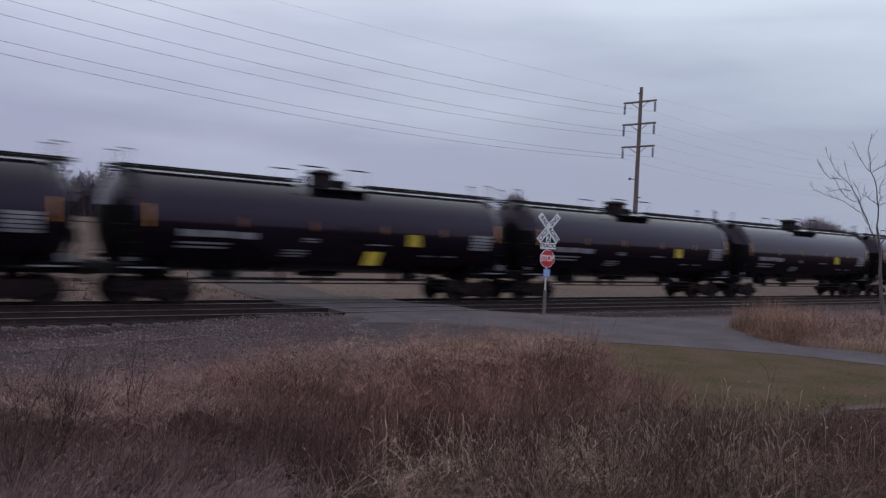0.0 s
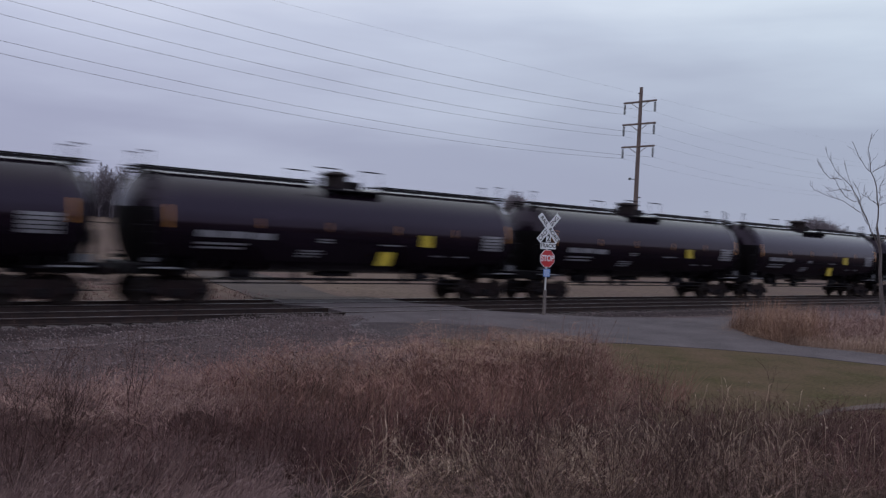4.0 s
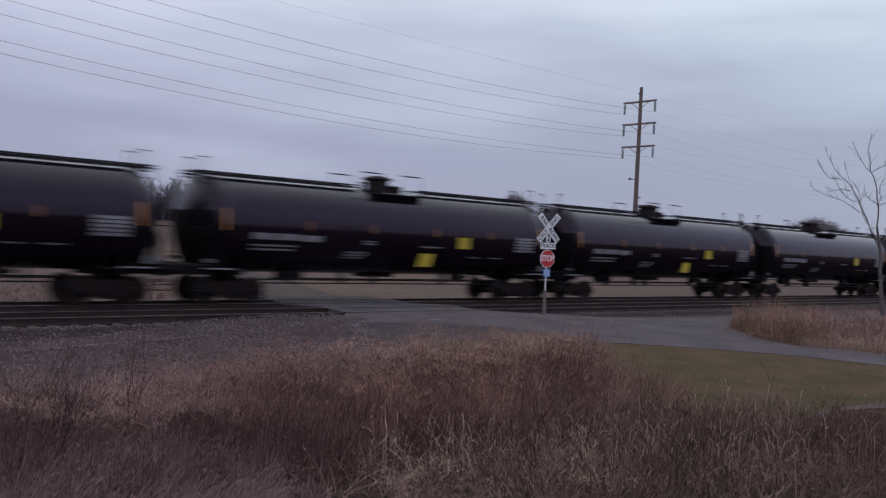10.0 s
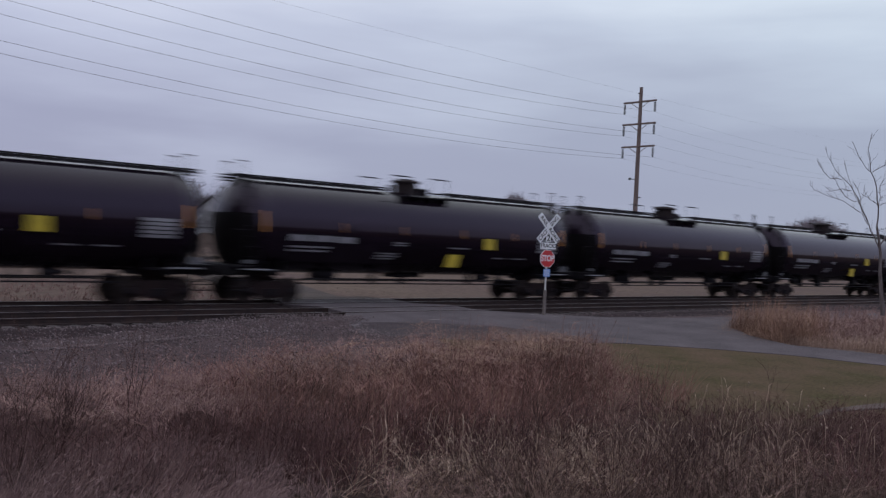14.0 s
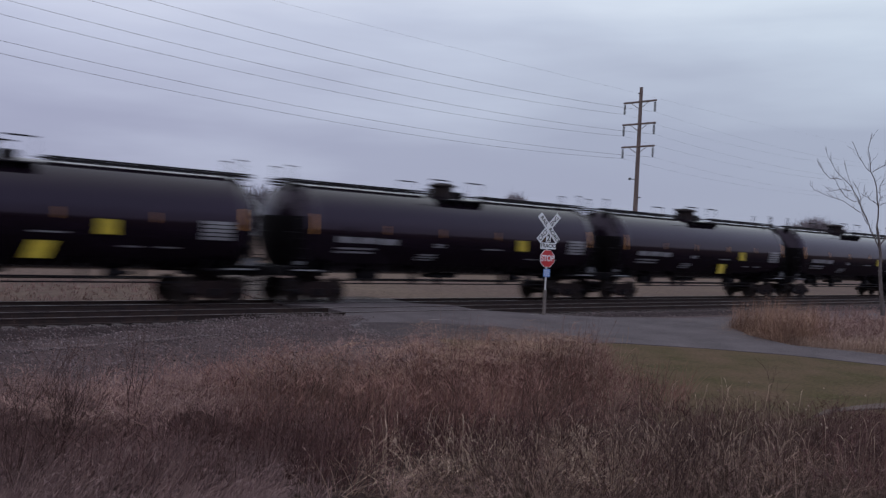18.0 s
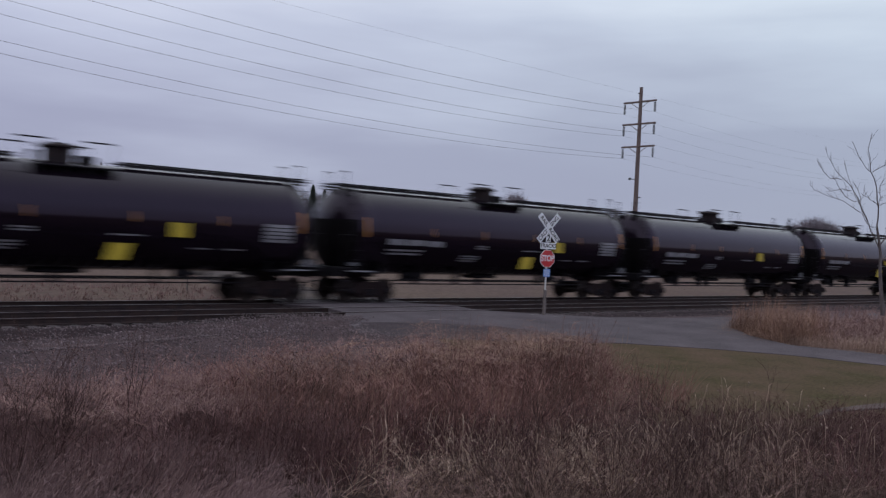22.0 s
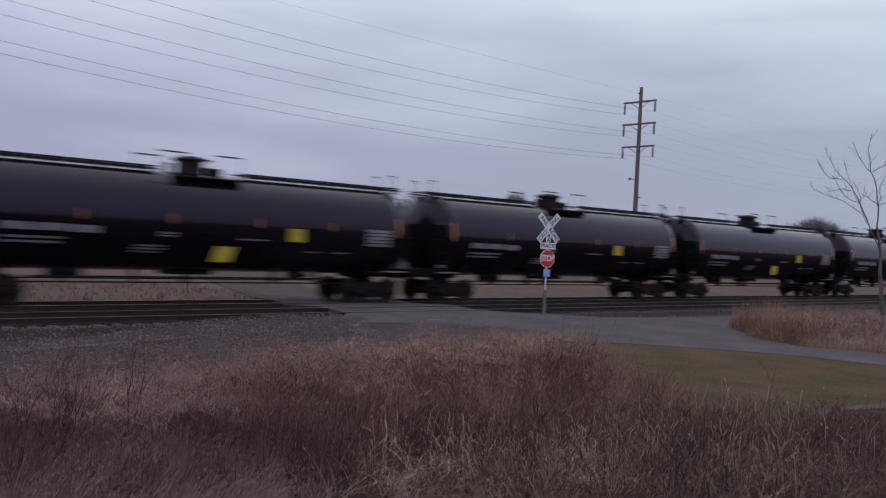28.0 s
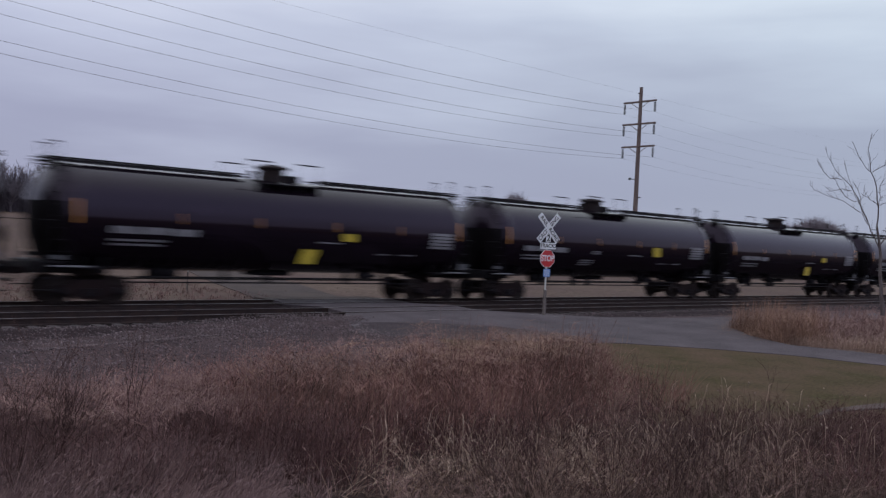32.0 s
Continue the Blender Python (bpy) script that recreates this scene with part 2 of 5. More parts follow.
M_PALE = straw("pale_dead_grass", [(0.206, 0.121, 0.110), (0.333, 0.207, 0.176), (0.127, 0.074, 0.072), (0.245, 0.147, 0.129)])
M_DARKWEED = straw("dark_weed_stems", [(0.066, 0.031, 0.031), (0.101, 0.048, 0.045), (0.043, 0.021, 0.022), (0.155, 0.084, 0.073)])
M_WEEDBROWN = straw("brown_weed_stems", [(0.099, 0.060, 0.051), (0.140, 0.087, 0.071), (0.066, 0.040, 0.036), (0.173, 0.112, 0.086)])
M_FLUFF = straw("seed_fluff", [(0.258, 0.190, 0.156), (0.336, 0.258, 0.211), (0.194, 0.136, 0.116)])
M_GREEN = straw("lawn_blades", [(0.081, 0.064, 0.027), (0.114, 0.081, 0.041), (0.162, 0.110, 0.069), (0.074, 0.060, 0.026)])
M_TAN = straw("tan_field_grass", [(0.172, 0.118, 0.088), (0.225, 0.158, 0.117), (0.136, 0.088, 0.072)])


# ---- mesh helpers ----
def part(name, bm, material, parent=None, label="", smooth=False):
    """Links a bmesh as one mesh object, under a thing or a part."""
    me = bpy.data.meshes.new(name)
    bm.to_mesh(me)
    bm.free()
    me.materials.append(material)
    if smooth:
        me.polygons.foreach_set("use_smooth", [True] * len(me.polygons))
    ob = new(name, me)
    ob.parent = parent
    if label:
        ob["label"] = label
    return ob


def mesh_object(name, verts, faces, material, smooth=False):
    me = bpy.data.meshes.new(name)
    me.from_pydata(verts, [], faces)
    me.materials.append(material)
    if smooth:
        me.polygons.foreach_set("use_smooth", [True] * len(me.polygons))
    me.update()
    return new(name, me)


def bulk(name, v, f, material):
    """A mesh from numpy arrays: v (n, 3) and triangles f (m, 3)."""
    me = bpy.data.meshes.new(name)
    me.vertices.add(len(v))
    me.vertices.foreach_set("co", np.asarray(v, dtype=np.float32).ravel())
    me.loops.add(f.size)
    me.loops.foreach_set("vertex_index", np.asarray(f, dtype=np.int32).ravel())
    me.polygons.add(len(f))
    me.polygons.foreach_set("loop_start", np.arange(0, f.size, 3, dtype=np.int32))
    me.polygons.foreach_set("loop_total", np.full(len(f), 3, dtype=np.int32))
    me.materials.append(material)
    me.update(calc_edges=True)
    return new(name, me)


def box(bm, c, s, bevel=0.0, turn=None):
    m = Matrix.Translation(c) @ (turn or Matrix.Identity(4)) @ Matrix.Diagonal((*s, 1))
    r = bmesh.ops.create_cube(bm, size=1.0, matrix=m)
    if bevel:
        edges = list({e for v in r["verts"] for e in v.link_edges})
        bmesh.ops.bevel(bm, geom=edges, offset=bevel, segments=1, affect="EDGES")
    return bm


def rod(bm, a, b, r, seg=6, r2=None):
    a, b = Vector(a), Vector(b)
    d = b - a
    m = Matrix.Translation((a + b) / 2) @ d.to_track_quat("Z", "Y").to_matrix().to_4x4()
    bmesh.ops.create_cone(bm, cap_ends=True, segments=seg, radius1=r, radius2=r if r2 is None else r2, depth=d.length, matrix=m)
    return bm


def bent(bm, pts, r, seg=6):
    """A tube swept through the points, with closed ends."""
    pts = [Vector(p) for p in pts]
    rings = []
    for i, p in enumerate(pts):
        d = ((pts[min(i + 1, len(pts) - 1)] - p).normalized() + (p - pts[max(i - 1, 0)]).normalized()).normalized()
        u = d.cross(Vector((0.31, 0.93, 0.17))).normalized()
        w = d.cross(u)
        rings.append([bm.verts.new(p + (u * math.cos(2 * math.pi * k / seg) + w * math.sin(2 * math.pi * k / seg)) * r) for k in range(seg)])
    for a, b in zip(rings, rings[1:]):
        for k in range(seg):
            bm.faces.new((a[k], a[(k + 1) % seg], b[(k + 1) % seg], b[k]))
    bm.faces.new(rings[0][::-1])
    bm.faces.new(rings[-1])
    return bm


def lathe(bm, profile, axis, seg=32, centre=(0, 0, 0)):
    """Turns (along, radius) pairs round an axis, 'x', 'y' or 'z', through centre."""
    rings = []
    for u, r in profile:
        ring = []
        if r < 1e-5:
            q = {"x": (u, 0, 0), "y": (0, u, 0), "z": (0, 0, u)}[axis]
            ring = [bm.verts.new(Vector(q) + Vector(centre))]
        else:
            for i in range(seg):
                a = 2 * math.pi * i / seg
                c, s = r * math.cos(a), r * math.sin(a)
                q = {"x": (u, c, s), "y": (s, u, c), "z": (c, s, u)}[axis]
                ring.append(bm.verts.new(Vector(q) + Vector(centre)))
        rings.append(ring)
    for p, q in zip(rings, rings[1:]):
        for i in range(seg):
            j = (i + 1) % seg
            if len(p) == 1 and len(q) > 1:
                bm.faces.new((p[0], q[j], q[i]))
            elif len(q) == 1 and len(p) > 1:
                bm.faces.new((p[i], p[j], q[0]))
            elif len(p) > 1:
                bm.faces.new((p[i], p[j], q[j], q[i]))
    bmesh.ops.recalc_face_normals(bm, faces=bm.faces)
    return bm


def B():
    return bmesh.new()


def smoothstep(a, b, x):
    t = min(1.0, max(0.0, (x - a) / (b - a)))
    return t * t * (3 - 2 * t)


# ---- ground ----
TRACK_FAR, TRACK_NEAR, GAUGE = 28.281, 23.337, 0.75
FAR_DROP = 0.15  # the far rails lie this much below the near ones


def ground_z(x, y):
    left = 1 - smoothstep(4.0, 11.0, x)
    z = -0.12 - 0.25 * left * smoothstep(10.0, 17.0, y)
    z += (-0.5 - z) * smoothstep(19.0, 20.6, y)
    z += 0.72 * (1 - smoothstep(0.5, 6.0, math.hypot(x, y)))
    if y > 32.5:
        z += 0.0235 * (min(y, 260) - 32.5)
    return z + 0.03 * noise.noise(Vector((x * 0.35, y * 0.35, 0)))


def axis_steps(lo, hi, step, far, grow=1.35):
    vals, s = list(np.arange(lo, hi + 1e-6, step)), step
    while vals[-1] < far:
        s *= grow
        vals.append(vals[-1] + s)
    s = step
    while vals[0] > -far:
        s *= grow
        vals.insert(0, vals[0] - s)
    return vals


gx, gy = axis_steps(-8, 60, 0.8, 3200), axis_steps(-6, 42, 0.6, 3200)
gv = [(x, y, ground_z(x, y)) for y in gy for x in gx]
gf = [(j * len(gx) + i, j * len(gx) + i + 1, (j + 1) * len(gx) + i + 1, (j + 1) * len(gx) + i) for j in range(len(gy) - 1) for i in range(len(gx) - 1)]
ground = tagged(mesh_object("ground", gv, gf, M_SOIL, True), "dry brown field of dead grass and bare soil", "ground", kind="structure")


def sheet(name, outline, top, thick, material, cell=1.0):
    """A slab over an outline in plan; top gives its height."""
    bm = B()
    vs = [bm.verts.new((x, y, 0)) for x, y in outline]
    bm.faces.new(vs)
    xs, ys = [p[0] for p in outline], [p[1] for p in outline]
    for k in np.arange(math.floor(min(xs)) + cell / 2, max(xs), cell):
        bmesh.ops.bisect_plane(bm, geom=bm.verts[:] + bm.edges[:] + bm.faces[:], plane_co=(k, 0, 0), plane_no=(1, 0, 0))
    for k in np.arange(math.floor(min(ys)) + cell / 2, max(ys), cell):
        bmesh.ops.bisect_plane(bm, geom=bm.verts[:] + bm.edges[:] + bm.faces[:], plane_co=(0, k, 0), plane_no=(0, 1, 0))
    ext = bmesh.ops.extrude_face_region(bm, geom=bm.faces[:])
    lower = {v for v in ext["geom"] if isinstance(v, bmesh.types.BMVert)}
    for v in bm.verts:
        v.co.z = top(v.co.x, v.co.y) - (thick if v in lower else 0)
    bmesh.ops.recalc_face_normals(bm, faces=bm.faces)
    return part(name, bm, material)


def path_z(x, y):
    z = -0.06 + 0.05 * smoothstep(18.5, 21.5, y) * (1 - smoothstep(22.5, 25, x)) - 0.02 * smoothstep(24, 30, x) * smoothstep(14, 18, y)
    return z + 0.012 * noise.noise(Vector((x * 0.8, y * 0.8, 3)))


PATH_NEAR = [(29.0, 0.5), (25.5, 3.0), (22.8, 6.2), (21.6, 8.8), (21.0, 10.8), (19.9, 12.6), (18.5, 14.1), (15.5, 15.7), (13.4, 17.0), (13.2, 18.6), (14.3, 20.6), (15.5, 22.48),
             (21.35, 22.48), (22.5, 21.0), (25.0, 19.75), (28.4, 18.9), (36, 18.4), (48, 18.4), (48, 16.2), (36, 15.8), (30, 15.9), (26.8, 16.0), (24.8, 14.2), (23.4, 12.1), (24.1, 9.7), (25.6, 6.6), (28.2, 4.2), (31.5, 2.0)]
trail = tagged(sheet("path", PATH_NEAR, path_z, 0.22, M_ASPHALT, 1.2), "worn grey asphalt trail that forks before the crossing", "path", kind="structure")
PATH_FAR = [(16.6, 29.22), (22.0, 29.22), (22.4, 31.0), (22.9, 34), (24.5, 40), (26.5, 50), (22.5, 50), (19.8, 40), (18.3, 33.5), (17.0, 31.0)]
trail_far = tagged(sheet("path", PATH_FAR, lambda x, y: max(-0.02 - FAR_DROP - 0.30 * smoothstep(30, 34, y), ground_z(x, y) + 0.03), 0.25, M_DIRT, 1.5), "trodden dirt trail leading on beyond the railway", "path", kind="structure")
for nm, y0, y1, x0, x1 in (("crossing_panel", 22.70, 23.97, 15.6, 21.25), ("crossing_panel", 24.20, 27.41, 15.9, 21.6), ("crossing_panel", 27.65, 28.91, 16.4, 22.0)):
    tagged(sheet(nm, [(x0, y0), (x1, y0), (x1 + 0.25, y1), (x0 + 0.25, y1)], lambda x, y: -0.012 - FAR_DROP * smoothstep(24.4, 27.2, y) + 0.008 * noise.noise(Vector((x, y, 8))), 0.2, M_ASPHALT, 1.2),
           "asphalt infill between the rails of the level crossing", "crossing", kind="structure")
# cracks and dark patches in the asphalt, lying on it
for k, (cx, cy, lx, ly, rz) in enumerate(((22.3, 16.2, 1.5, 0.07, -34), (24.6, 16.6, 1.3, 0.06, 12), (20.4, 15.2, 1.1, 0.06, -40), (21.6, 18.4, 1.4, 0.06, 4), (26.0, 17.4, 1.6, 0.10, 10))):
    bm = B()
    n_seg = 9
    ca, sa = math.cos(radians(rz)), math.sin(radians(rz))
    loop = []
    for sgn in (1, -1):
        for i in range(n_seg + 1)[::sgn]:
            u = (i / n_seg - 0.5) * lx
            w = sgn * ly * (0.15 + random.random()) * 0.4 + 0.035 * math.sin(i * 1.7 + k)
            loop.append((cx + u * ca - w * sa, cy + u * sa + w * ca))
    bm.faces.new([bm.verts.new((x, y, path_z(x, y) + 0.006)) for x, y in loop])
    bmesh.ops.triangulate(bm, faces=bm.faces)
    part("asphalt_crack", bm, M_PATCH, trail, "dark sealed crack")

# dark gravel dust washed over the older asphalt, with an uneven rim
rim = [(13.3, 17.2), (13.35, 18.8), (14.4, 20.0), (16.4, 19.6), (18.0, 18.4), (18.4, 16.6), (17.6, 15.0), (15.5, 15.9)]
wash = []
for (xa, ya), (xb, yb) in zip(rim, rim[1:] + rim[:1]):
    for i in range(5):
        f = i / 5
        x, y = xa + (xb - xa) * f, ya + (yb - ya) * f
        wash.append((x + 0.22 * noise.noise(Vector((x * 1.7, y * 1.7, 2))), y + 0.22 * noise.noise(Vector((x * 1.7, y * 1.7, 6)))))
tagged(sheet("dirt_film", wash, lambda x, y: path_z(x, y) + 0.007, 0.05, M_WASH, 1.2), "dark gravel dust washed over the worn asphalt", "dirt", kind="structure")
for k, (cx, cy, lx) in enumerate(zip((17.19, 22.19, 21.58, 18.41, 22.59, 13.78), (20.15, 20.77, 18.46, 20.23, 20.09, 19.55), (0.7, 0.8, 0.9, 0.5, 0.5, 0.4))):
    bm = B()
    loop = [(cx + math.cos(q) * lx * 0.5 * random.uniform(0.6, 1.1), cy + math.sin(q) * 0.09 * random.uniform(0.5, 1.2)) for q in np.arange(0, 6.28, 0.7)]
    bm.faces.new([bm.verts.new((x, y, path_z(x, y) + 0.012)) for x, y in loop])
    bmesh.ops.triangulate(bm, faces=bm.faces)
    part("chipped_patch", bm, M_CHIP, trail, "pale chipped patch")

LAWN = [(11.4, 11.6), (11.8, 9.0), (10.5, 7.4), (11.5, 5.6), (13.0, 4.4), (17.0, 2.0), (21.0, -1.0), (29.5, 0.4), (26.0, 3.2), (23.2, 6.3), (22.0, 8.9), (21.4, 11.0), (20.3, 12.9), (18.8, 14.5), (15.8, 16.1), (13.2, 17.2), (12.0, 14.6)]
lawn = tagged(sheet("lawn", LAWN, lambda x, y: max(ground_z(x, y) + 0.02, path_z(x, y) - 0.012), 0.15, M_LAWN, 1.0), "short dull green and brown mown lawn", "lawn", kind="structure")

def gravel_z(x, y):
    t = smoothstep(6.0, 13.0, x)
    return max(ground_z(x, y) + 0.035, -0.36 * (1 - t) + (path_z(x, y) - 0.004) * t) + 0.012 * (1 - t) * noise.noise(Vector((x * 2, y * 2, 4)))


tagged(sheet("bed_soil", [(-14, -10), (-14, 11.3), (3, 11.8), (11.6, 11.8), (12.0, 9.0), (10.7, 7.4), (11.7, 5.6), (13.2, 4.4), (17, 2.0), (20.5, -1), (22, -10)], lambda x, y: ground_z(x, y) + 0.04, 0.15, M_THATCH, 0.6), "dark soil and thatch under the dead grass", "soil", kind="structure")
tagged(sheet("gravel_shoulder", [(21.6, 21.2), (24, 19.4), (27, 18.2), (36, 17.4), (85, 17.4), (85, 21.2)], lambda x, y: max(ground_z(x, y) + 0.02, -0.3) + 0.012 * noise.noise(Vector((x * 2, y * 2, 4))), 0.3, M_BALLAST, 1.5), "grey gravel beside the trail's fork", "gravel", kind="structure")
GRAVEL = [(-12, 11.4), (3, 11.3), (9.5, 11.4), (11.6, 11.7), (12.8, 14.2), (14.4, 16.9), (14.3, 18.6), (15.4, 20.4), (15.4, 21.6), (-12, 21.6)]
gravel = tagged(sheet("gravel_shoulder", GRAVEL, gravel_z, 0.25, M_BALLAST, 1.0), "grey gravel and dirt between the tracks and the tall grass", "gravel", kind="structure")

SIDE = [(13.2, 6.42), (14.1, 6.62), (15.1, 6.52), (17.5, 6.05), (22.7, 5.4), (23.4, 4.8), (17.5, 5.56), (15.1, 6.22), (14.1, 6.45)]
tagged(sheet("path", SIDE, lambda x, y: max(ground_z(x, y) + 0.02, path_z(x, y) - 0.012) + 0.02, 0.1, M_PALEPATH, 1.0), "pale narrow side path half hidden by weeds", "path", kind="structure")

# ---- railway ----
def bed_z(y):
    if 21.4 < y < 22.9:
        rim = smoothstep(21.5, 21.9, y) * (1 - smoothstep(22.24, 22.42, y))
        gap = smoothstep(22.24, 22.42, y) * (1 - smoothstep(22.72, 22.9, y))
        flat = -0.22 - (21.75 - y) * 0.24 if y < 21.75 else -0.215
        return flat * (1 - rim - gap) - 0.192 * rim - 0.27 * gap
    if y < 21.75:
        return -0.22 - (21.75 - y) * 0.24
    if y > 29.9:
        return -0.22 - FAR_DROP - (y - 29.9) * 0.3
    return -0.22 - 0.04 * math.cos((y - TRACK_NEAR) * 2 * math.pi / 4.944) - FAR_DROP * smoothstep(24.8, 26.6, y)


bx = list(np.arange(-5, 60, 0.5)) + [62, 70, 80, 100, 140, 200, 300, 450, 750]
bx = [-700, -400, -200, -100, -50, -20] + bx
by = list(np.arange(19.0, 21.4, 0.3)) + list(np.arange(21.4, 23.0, 0.08)) + list(np.arange(23.0, 31.6, 0.3))


def hump(x, y):
    calm = 0.25 if 21.8 < y < 22.9 else 1.0
    return calm * (0.028 * noise.noise(Vector((x * 1.6, y * 1.6, 5))) + 0.02 * noise.noise(Vector((x * 5, y * 5, 7))))


def fill(x, y):
    """Ballast heaped against the ends of the crossing."""
    d = max(15.75 + 0.08 * (y - 22.7) - x, x - 21.3 - 0.1 * (y - 22.7), 0.0)
    return -0.06 - 0.16 * d - FAR_DROP * smoothstep(24.8, 26.6, y) if 22.9 < y < 28.9 and d > 0 else -9


bv = [(x, y, max(bed_z(y) + hump(x, y), fill(x, y))) for y in by for x in bx]
bf = [(j * len(bx) + i, j * len(bx) + i + 1, (j + 1) * len(bx) + i + 1, (j + 1) * len(bx) + i) for j in range(len(by) - 1) for i in range(len(bx) - 1)]
ballast = tagged(mesh_object("ballast", bv, bf, M_TRACKBED, True), "dark stained crushed-stone ballast bed under two tracks", "ballast", kind="structure")

RAIL_SECTION = [(-0.07, -0.17), (0.07, -0.17), (0.07, -0.155), (0.012, -0.135), (0.012, -0.045), (0.036, -0.03), (0.036, -0.006), (0.028, 0.0), (-0.028, 0.0), (-0.036, -0.006), (-0.036, -0.03), (-0.012, -0.045), (-0.012, -0.135), (-0.07, -0.155)]


def extrude_x(section, x0, x1, y):
    bm = B()
    a = [bm.verts.new((x0, y + u, v)) for u, v in section]
    b = [bm.verts.new((x1, y + u, v)) for u, v in section]
    n = len(section)
    for i in range(n):
        j = (i + 1) % n
        bm.faces.new((a[i], a[j], b[j], b[i]))
    bm.faces.new(a[::-1]); bm.faces.new(b)
    bmesh.ops.recalc_face_normals(bm, faces=bm.faces)
    return bm


tie_mesh = None
for nm, yc in (("near", TRACK_NEAR), ("far", TRACK_FAR)):
    track = tagged(new("railway_track"), "railway track of rusty rails on creosoted wooden ties" if nm == "near" else "railway track of rusty rails under the passing train", "railway track", "railway tracks", "structure")
    for y in (yc - GAUGE, yc + GAUGE):
        r = part("rail", extrude_x(RAIL_SECTION, -700, 750, y), M_RAIL, track)
        part("rail_head", box(B(), (25, y, 0.0015), (1450, 0.05, 0.003)), M_RAILTOP, r, "polished running surface")
    if nm == "far":
        track.location.z = -FAR_DROP
    xs = np.arange(-2, 104, 0.52)
    if tie_mesh is None:
        bm = box(B(), (0, 0, 0), (0.23, 2.62, 0.18), 0.012)
        tie_mesh = bpy.data.meshes.new("tie")
        bm.to_mesh(tie_mesh); bm.free()
        tie_mesh.materials.append(M_TIE)
    for x in xs:
        if 15.7 < x < 21.9:
            continue
        t = new("tie", tie_mesh)
        t.parent = track
        t.location = (x + random.uniform(-0.03, 0.03), yc + random.uniform(-0.05, 0.05), -0.262 + random.uniform(-0.008, 0.008))
        t.rotation_euler = (0, 0, random.uniform(-0.02, 0.02))
    bm = B()
    for x in list(np.arange(-690, -2.4, 0.52)) + list(np.arange(104.2, 745, 0.52)):
        box(bm, (x, yc, -0.262), (0.23, 2.6, 0.18))
    tagged(part("far_ties", bm, M_TIE, track), kind="stuff")

# loose stones of the near shoulder and between the tracks
rng = np.random.default_rng(5)


def stones(n, x0, x1, y0, y1):
    xs_, ys_ = rng.uniform(x0, x1, n), rng.uniform(y0, y1, n)
    keep = ~((xs_ > 15.2) & (xs_ < 22.2)) & ~((ys_ > 22.28) & (ys_ < 22.9)) & ~((xs_ > 13.0) & (xs_ < 15.3) & (ys_ < 20.4)) & ~((xs_ > 22) & (ys_ < 19.95))
    return xs_[keep], ys_[keep]


octa = np.array([(1, 0, 0), (-1, 0, 0), (0, 1, 0), (0, -1, 0), (0, 0, 1), (0, 0, -1)], float)
octf = np.array([(0, 2, 4), (2, 1, 4), (1, 3, 4), (3, 0, 4), (2, 0, 5), (1, 2, 5), (3, 1, 5), (0, 3, 5)])
sx_, sy_ = [], []
for n_, x0_, x1_, y0_, y1_ in ((13000, 3.5, 22, 19.0, 22.4), (6500, 20, 48, 19.6, 22.4), (1500, 48, 75, 20, 22.4)):
    a_, b_ = stones(n_, x0_, x1_, y0_, y1_)
    sx_.append(a_); sy_.append(b_)
sx_, sy_ = np.concatenate(sx_), np.concatenate(sy_)
sz_ = np.array([max(bed_z(y) + hump(x, y), gravel_z(x, y) if x < 15 else -9) for x, y in zip(sx_, sy_)])
edge_ = [(13.5, 16.9), (13.25, 18.0), (13.3, 18.7), (14.3, 20.5), (15.0, 21.7)]
k_ = rng.integers(0, 4, 900)
f_ = rng.uniform(0, 1, 900)
ex_ = np.array([edge_[k][0] + (edge_[k + 1][0] - edge_[k][0]) * f for k, f in zip(k_, f_)]) + rng.normal(0, 0.28, 900)
ey_ = np.array([edge_[k][1] + (edge_[k + 1][1] - edge_[k][1]) * f for k, f in zip(k_, f_)]) + rng.normal(0, 0.1, 900)
sx_, sy_ = np.concatenate([sx_, ex_]), np.concatenate([sy_, ey_])
sz_ = np.concatenate([sz_, [path_z(a, b) - 0.008 for a, b in zip(ex_, ey_)]])
n_g = 8500
x_g, y_g = rng.uniform(2.5, 14, n_g), rng.uniform(12.5, 19.1, n_g)
ok_g = ~((x_g > 13.0) & (y_g < 20)) & ~((x_g > 11.4) & (y_g < 14.5))
x_g, y_g = x_g[ok_g], y_g[ok_g]
sx_, sy_ = np.concatenate([sx_, x_g]), np.concatenate([sy_, y_g])
sz_ = np.concatenate([sz_, [max(gravel_z(a, b), bed_z(b) + hump(a, b)) for a, b in zip(x_g, y_g)]])
size_ = 0.010 + 0.028 * rng.uniform(0, 1, (len(sx_), 1, 1)) ** 2.2
jit = octa[None] * rng.uniform(0.6, 1.25, (len(sx_), 6, 1)) + rng.normal(0, 0.15, (len(sx_), 6, 3))
turn_ = rng.uniform(0, 6.28, len(sx_))
c_, s_ = np.cos(turn_)[:, None], np.sin(turn_)[:, None]
jx = jit[:, :, 0] * c_ - jit[:, :, 1] * s_
jy = jit[:, :, 0] * s_ + jit[:, :, 1] * c_
sv = np.stack([jx, jy, jit[:, :, 2] * 0.8], 2) * size_ + np.stack([sx_, sy_, sz_ + 0.012], 1)[:, None]
sf = octf[None] + 6 * np.arange(len(sx_))[:, None, None]
tagged(bulk("ballast_stones", sv.reshape(-1, 3), sf.reshape(-1, 3), M_STONE), "loose grey crushed stones on the ballast shoulder", "stones", kind="stuff")


# ---- the train ----
CAR_PITCH = 17.932
R_TANK, Z_TANK = 1.66, 2.58


